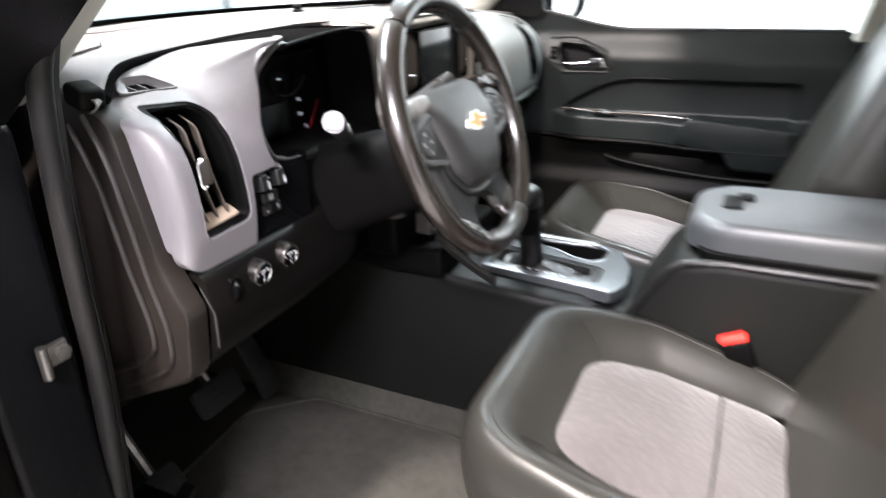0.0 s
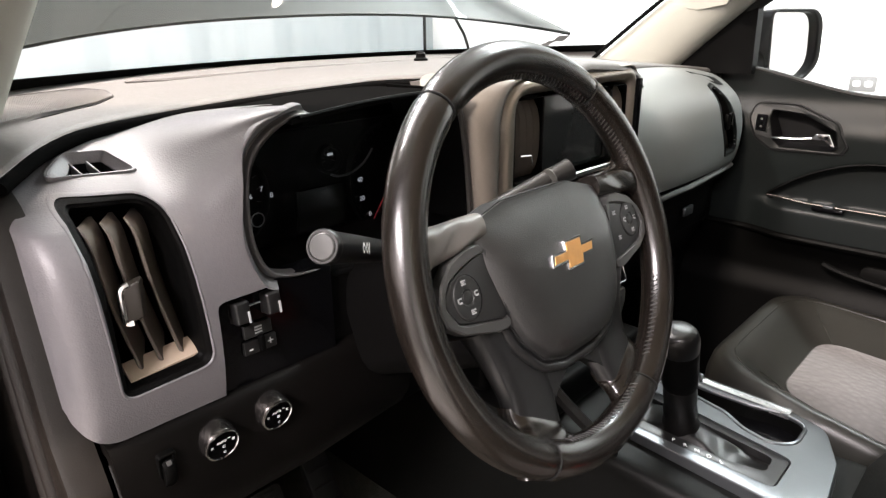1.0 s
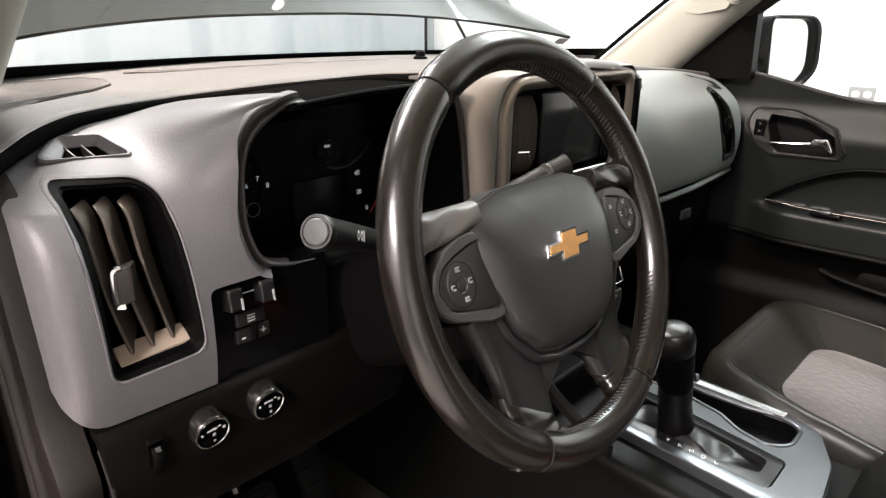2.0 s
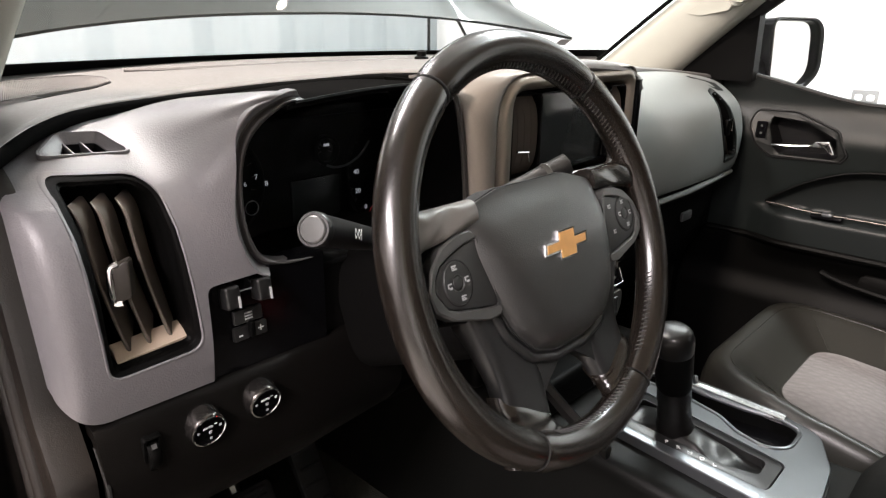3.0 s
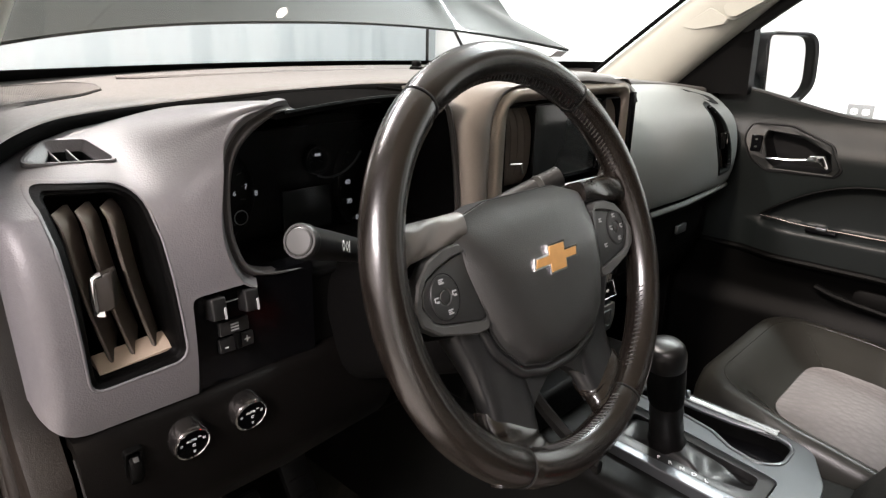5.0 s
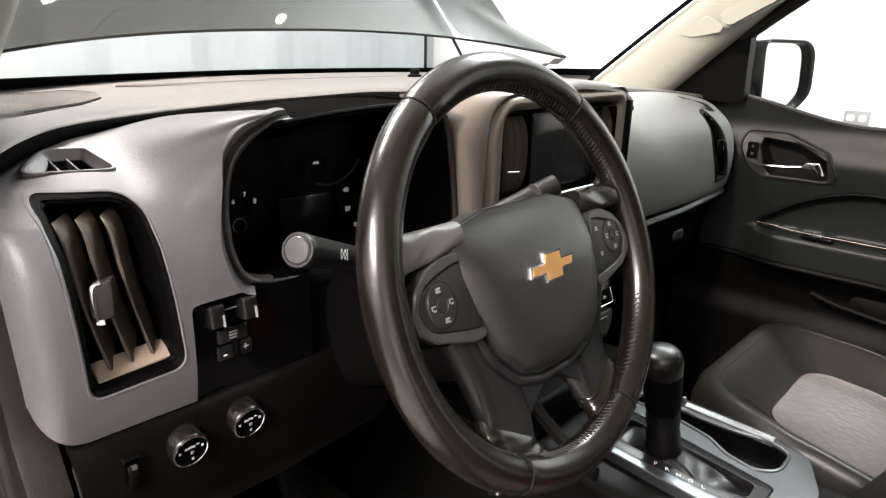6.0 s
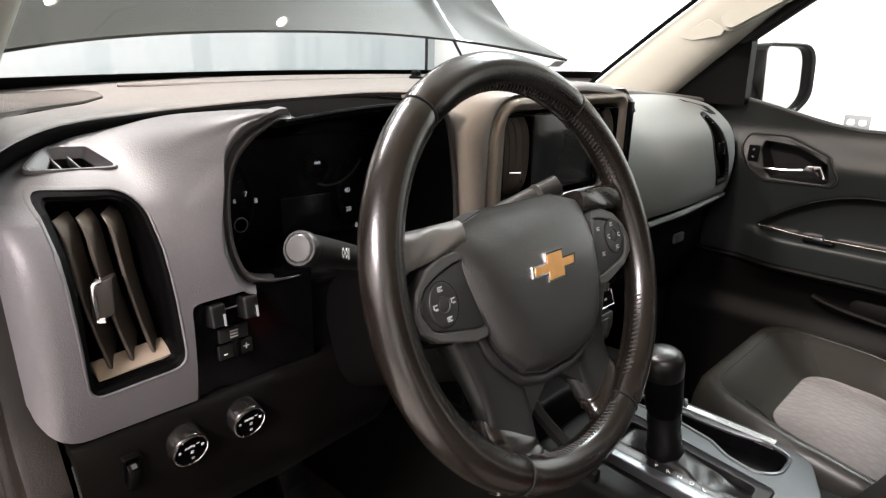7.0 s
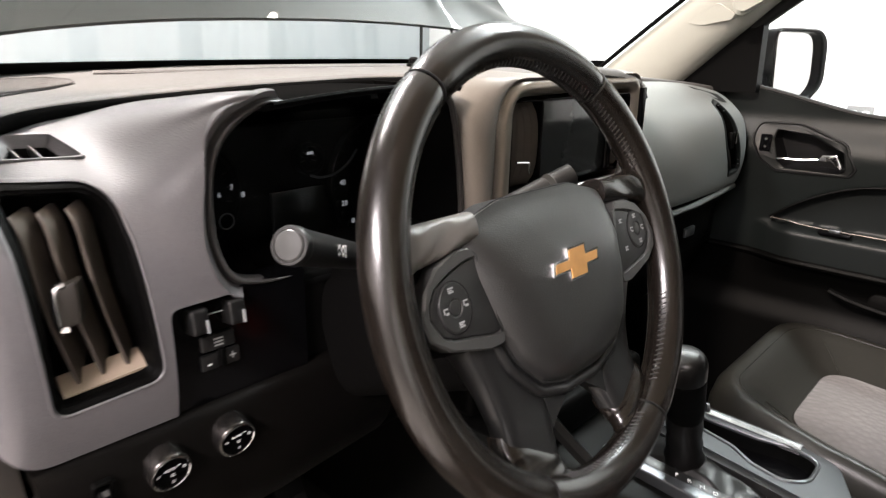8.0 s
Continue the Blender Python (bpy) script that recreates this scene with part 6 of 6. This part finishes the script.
HANDLE = rounded([(0.222, 1.232), (0.214, 1.262), (0.132, 1.262), (0.046, 1.232), (0.021, 1.186), (0.030, 1.172), (0.165, 1.168), (0.200, 1.190)], [0.03, 0.02, 0.06, 0.02, 0.008, 0.008, 0.02, 0.03], 6)
RECESS = rounded([(0.180, 1.232), (0.177, 1.250), (0.108, 1.243), (0.046, 1.216), (0.038, 1.182), (0.048, 1.175), (0.150, 1.176), (0.164, 1.188)], [0.01, 0.006, 0.03, 0.008, 0.005, 0.005, 0.008, 0.01], 6)


def in_recess(u, v):
    p = skin(u, v)
    return inside(HOLE, p.y, p.z)


def in_inset(u, v):
    p = skin(u, v)
    return -0.46 < p.y < 0.16 and 0.985 < p.z < arch_z(p.y)


def drape(outline, off):
    return [Vector((door_x(p[0], p[1]) - off, p[0], p[1])) for p in outline]


HOLE = scaled(RECESS, -0.008)
part("inner_panel", sheet(skin, 150, 130, 0.004, lambda u, v: in_recess(u, v) or in_inset(u, v) or skin(u, v).z < 0.985), M_DOOR, pdoor, "dark grey moulded upper door panel", angle=60)
part("inset_panel", sheet(skin, 150, 130, 0.004, lambda u, v: not in_inset(u, v)), M_INSET, pdoor, "black padded inset under the bowed edge", angle=60)
part("panel_joint", tube([(door_x(y, 0.986) - 0.001, y, 0.986) for y in [0.335 - 0.02 * i for i in range(45)]], 0.0075, 8), M_DARK, pdoor)
part("lower_panel", sheet(skin, 80, 130, 0.004, lambda u, v: skin(u, v).z > 0.987), M_DARK, pdoor, "black lower door panel", angle=60)
part("recess_cup", joined(box(0.752, 0.756, 0.035, 0.180, 1.165, 1.252, 0.001), loft([drape(RECESS, 0.0), [Vector((0.752, p[0], p[1])) for p in scaled(RECESS, 0.006)]], cap0=False, cap1=False)), M_DIAL, pdoor, "black hollow behind the handle")
part("handle_bezel", loft([drape(HANDLE, -0.002), drape(HANDLE, 0.0015), drape(scaled(HANDLE, 0.002), 0.0028), drape(scaled(HANDLE, 0.006), 0.0020), drape(scaled(RECESS, -0.003), 0.0015), drape(RECESS, -0.001)], cap0=False, cap1=False), M_BEZEL, pdoor, "dark raised bezel round the door handle")
part("door_handle", joined(tube(smooth_path([(0.704, 0.166, 1.193), (0.699, 0.150, 1.194), (0.697, 0.115, 1.196), (0.695, 0.086, 1.200)], 6), lambda k: 0.0036 + 0.0014 * k, 10, flat=0.8), moved(prism(rounded([(-0.026, -0.004), (-0.016, 0.009), (0.010, 0.0115), (0.024, -0.014), (0.017, -0.017), (0.004, 0.0)], 0.003, 3), 0, 0.012, bev=0.002), Matrix.Translation((0.704, 0.064, 1.201)) @ pose(0, 0, 0, 90, 0, -90))), M_CHROME, pdoor, "chrome pull handle")
part("bezel_groove", tube(drape(scaled(HANDLE, -0.002), 0.0005), 0.0024, 6, closed=True), M_DIAL, pdoor)
lk = part("lock_switch", moved(prism(rrect(0.022, 0.036, 0.003, 3), 0, 0.004, bev=0.001), Matrix.Translation((0.7075, 0.193, 1.222)) @ pose(0, 0, 0, 90, 0, -90)), M_GLOSS, pdoor)
for dz in (-0.008, 0.008):
    part("symbol", box(0.7025, 0.7038, 0.1905, 0.195, 1.2205 + dz, 1.2245 + dz, 0), M_PADFRAME, lk)
part("chrome_strip", tube([(door_x(y, 1.0535) - 0.003, y, 1.0690 - 0.006 * ease(0.16, 0.05, y)) for y in [0.155 - 0.03 * i for i in range(14)]], 0.0030, 8, flat=0.7), M_DARKCHROME, pdoor, "satin strip above the armrest")
part("arch_line", tube([(door_x(y, z) - 0.001, y, z) for y, z in [(0.16 - 0.02 * i, arch_z(0.16 - 0.02 * i) + 0.003) for i in range(31)]], 0.003, 8), M_DARK, pdoor)
ARMREST = rounded([(-0.205, 1.070), (-0.46, 1.050), (-0.46, 0.935), (-0.322, 0.934), (-0.290, 0.980), (-0.150, 1.002)], [0.03, 0.02, 0.02, 0.02, 0.03, 0.02], 5)
part("armrest_pad", loft([[Vector((x, p[0], p[1])) for p in scaled(ARMREST, d)] for x, d in ((0.70, 0.0), (0.652, 0.0), (0.646, 0.002), (0.642, 0.006), (0.640, 0.014))]), M_DOOR, pdoor, "dark padded armrest", angle=60)
wsw = part("window_switch", moved(box(-0.03, 0.03, -0.012, 0.012, 0, 0.008, 0.003), pose(0.690, 0.03, 1.054, 0, 0, 90)), M_GLOSS, pdoor, "gloss black window switch")
part("switch_key", moved(box(-0.010, 0.010, -0.008, 0.008, 0.006, 0.013, 0.002), pose(0.690, 0.03, 1.054, 0, 0, 90)), M_SATIN, wsw)
part("pull_pocket", moved(prism(rrect(0.20, 0.045, 0.018, 4), -0.002, 0.006, bev=0.002), Matrix.Translation((0.694, -0.15, 0.93)) @ pose(0, 0, 0, 90, 0, -90)), M_COLUMN, pdoor, "dark map pocket opening")
part("pocket_lip", tube(smooth_path([(0.690, 0.02, 0.938), (0.680, -0.05, 0.925), (0.678, -0.25, 0.905), (0.685, -0.42, 0.90)], 6), 0.007, 8), M_DARK, pdoor)
part("window_seal", tube([(0.742, 0.30 - 0.03 * i, belt_z(0.30 - 0.03 * i) + 0.002) for i in range(29)], 0.006, 8), M_RUBBER, pdoor)
part("outer_seal", box(0.762, 0.772, -0.55, 0.20, 1.268, 1.283, 0.003), M_RUBBER, pdoor)
part("outer_skin", box(0.775, 0.84, -0.56, 0.36, 0.50, 1.268, 0.02, 3), M_JAMB, pdoor, "dark painted outer door skin")
glass_p = part("window_pane", sheet(lambda u, v: Vector((0.752 - 0.10 * v, 0.26 - 0.80 * u - 0.15 * v * (1 - u), 1.265 + 0.50 * v)), 4, 4, 0), M_GLASS, pdoor, "clear side window")
glass_p.visible_shadow = False
part("sail_panel", loft([[Vector((x, p[0], p[1])) for p in rounded([(0.450, 1.318), (0.232, 1.322), (0.236, 1.475), (0.268, 1.475), (0.340, 1.412), (0.385, 1.355)], 0.004, 3)] for x in (0.712, 0.745)]), M_DARK, pdoor, "black triangular sail panel")
part("window_frame", tube(smooth_path([(0.725, 0.26, 1.455), (0.700, 0.13, 1.545), (0.66, -0.05, 1.66), (0.625, -0.25, 1.765)], 6), 0.014, 10), M_RUBBER, pdoor, "black upper window frame")
mirror = thing("door_mirror", (0.90, 0.27, 1.30), "black door mirror with bright glass", "mirror")
MM = Matrix.Translation((0.960, 0.236, 1.378)) @ pose(0, 0, 0, 90 - 4, 0, -20)
MO = rounded([(-0.092, -0.088), (0.045, -0.088), (0.096, -0.050), (0.096, 0.080), (-0.092, 0.080)], [0.03, 0.06, 0.06, 0.05, 0.03], 8)
MG = [Vector((p[0] * 0.875 - 0.0085, p[1] * 0.90)) for p in MO]
part("housing", joined(collar(MO, MG, -0.01, 0.018, MM, 0.004), prism(scaled(MO, 0.0), -0.075, -0.008, MM @ pose(0, 0, 0), 0.0), ), M_JAMB, mirror, "black mirror shell")
part("mirror_glass", prism(MG, -0.004, 0.004, MM), M_MIRROR, mirror, "silvered mirror glass")
part("mount", tube([(0.79, 0.285, 1.33), (0.84, 0.285, 1.325), (0.90, 0.285, 1.335)], 0.026, 12, flat=1.3), M_JAMB, mirror)
PILLAR_COVER = rounded([(0.369, 1.460), (0.306, 1.500), (0.268, 1.478), (0.276, 1.466), (0.336, 1.455)], [0.004, 0.012, 0.008, 0.006, 0.02], 5)
GRAB = rounded([(0.272, 1.505), (0.262, 1.482), (0.248, 1.480), (0.020, 1.602), (0.060, 1.625), (0.221, 1.534)], [0.008, 0.006, 0.006, 0.01, 0.01, 0.02], 5)


def pillar_pad(outline, thick, lift=0.0):
    """A rounded flat pad lying on the inner face of the passenger's windscreen pillar."""
    def at(o, h):
        return [Vector((0.662 - 0.155 * (p[1] - 1.345) - h, p[0], p[1])) for p in o]
    return loft([at(outline, lift - 0.012), at(outline, lift + thick * 0.6), at(scaled(outline, 0.0015), lift + thick), at(scaled(outline, 0.004), lift + thick)], cap0=False)


cover_pad = structure("pillar_cover", pillar_pad(PILLAR_COVER, 0.004), M_BEIGE, "beige moulded cover on the windscreen pillar")
grab = thing("grab_handle", (0.62, 0.12, 1.50), "broad beige grab handle on the windscreen pillar", "handle")
part("bar", pillar_pad(GRAB, 0.010, 0.012), M_BEIGE, grab)
part("recess", pillar_pad(scaled(GRAB, -0.010), 0.002, 0.002), M_BEIGE, grab, "shallow beige recess behind the handle")

# ---- driver's door opening ----
SEAL = smooth_path([(-0.795, 0.375, 0.55), (-0.795, 0.330, 0.80), (-0.795, 0.304, 1.00), (-0.795, 0.296, 1.15), (-0.795, 0.284, 1.29), (-0.795, 0.262, 1.38), (-0.785, 0.215, 1.45), (-0.745, 0.04, 1.57), (-0.695, -0.18, 1.70), (-0.665, -0.40, 1.76), (-0.665, -0.60, 1.77)], 6)
structure("door_seal", joined(tube(SEAL, 0.012, 10), tube([p + Vector((0.016, 0.010, 0)) for p in SEAL], 0.010, 8)), M_SEAL, "black rubber door seal round the opening")
structure("door_jamb", joined(box(-0.91, -0.803, 0.312, 0.62, 0.45, 1.32, 0.015, 3), loft([[Vector((-0.845 + 0.10 * k + dx, 0.40 - 0.56 * k + dy, 1.29 + 0.50 * k)) for dx, dy in ((-0.045, -0.05), (0.035, -0.05), (0.035, 0.09), (-0.045, 0.09))] for k in (0, 0.3, 0.6, 1)])), M_JAMB, "glossy black painted door jamb")
hinge = thing("hinge_bracket", (-0.835, 0.306, 1.063), "bare steel hinge bracket on the black door jamb", "bracket")
part("leaf", box(-0.848, -0.818, 0.303, 0.3115, 1.053, 1.079, 0.003), M_STEEL, hinge)
part("knuckle", tube([(-0.850, 0.301, 1.045), (-0.850, 0.301, 1.083)], 0.006, 14), M_STEEL, hinge)
part("bolt", lathe([(0, 0), (0.009, 0), (0.009, 0.006), (0, 0.007)], 6, Matrix.Translation((-0.828, 0.303, 1.067)) @ pose(0, 0, 0, 90, 0, 0)), M_STEEL, hinge)
ddoor = thing("driver_door", (-1.0, 0.45, 0.5), "black driver's door standing wide open", "door")
DD = Matrix.Translation((-0.90, 0.42, 0)) @ pose(0, 0, 0, 0, 0, -62)
part("door_shell", moved(box(-0.07, 0.07, -1.02, 0.0, 0.50, 1.30, 0.03, 3), DD), M_JAMB, ddoor, "black painted door shell")
part("inner_panel", moved(box(0.072, 0.10, -0.98, -0.06, 0.56, 1.29, 0.014, 3), DD), M_BROWN, ddoor, "charcoal inner door panel")
part("armrest", moved(box(0.10, 0.16, -0.90, -0.25, 1.02, 1.07, 0.015, 3), DD), M_SEAT, ddoor)
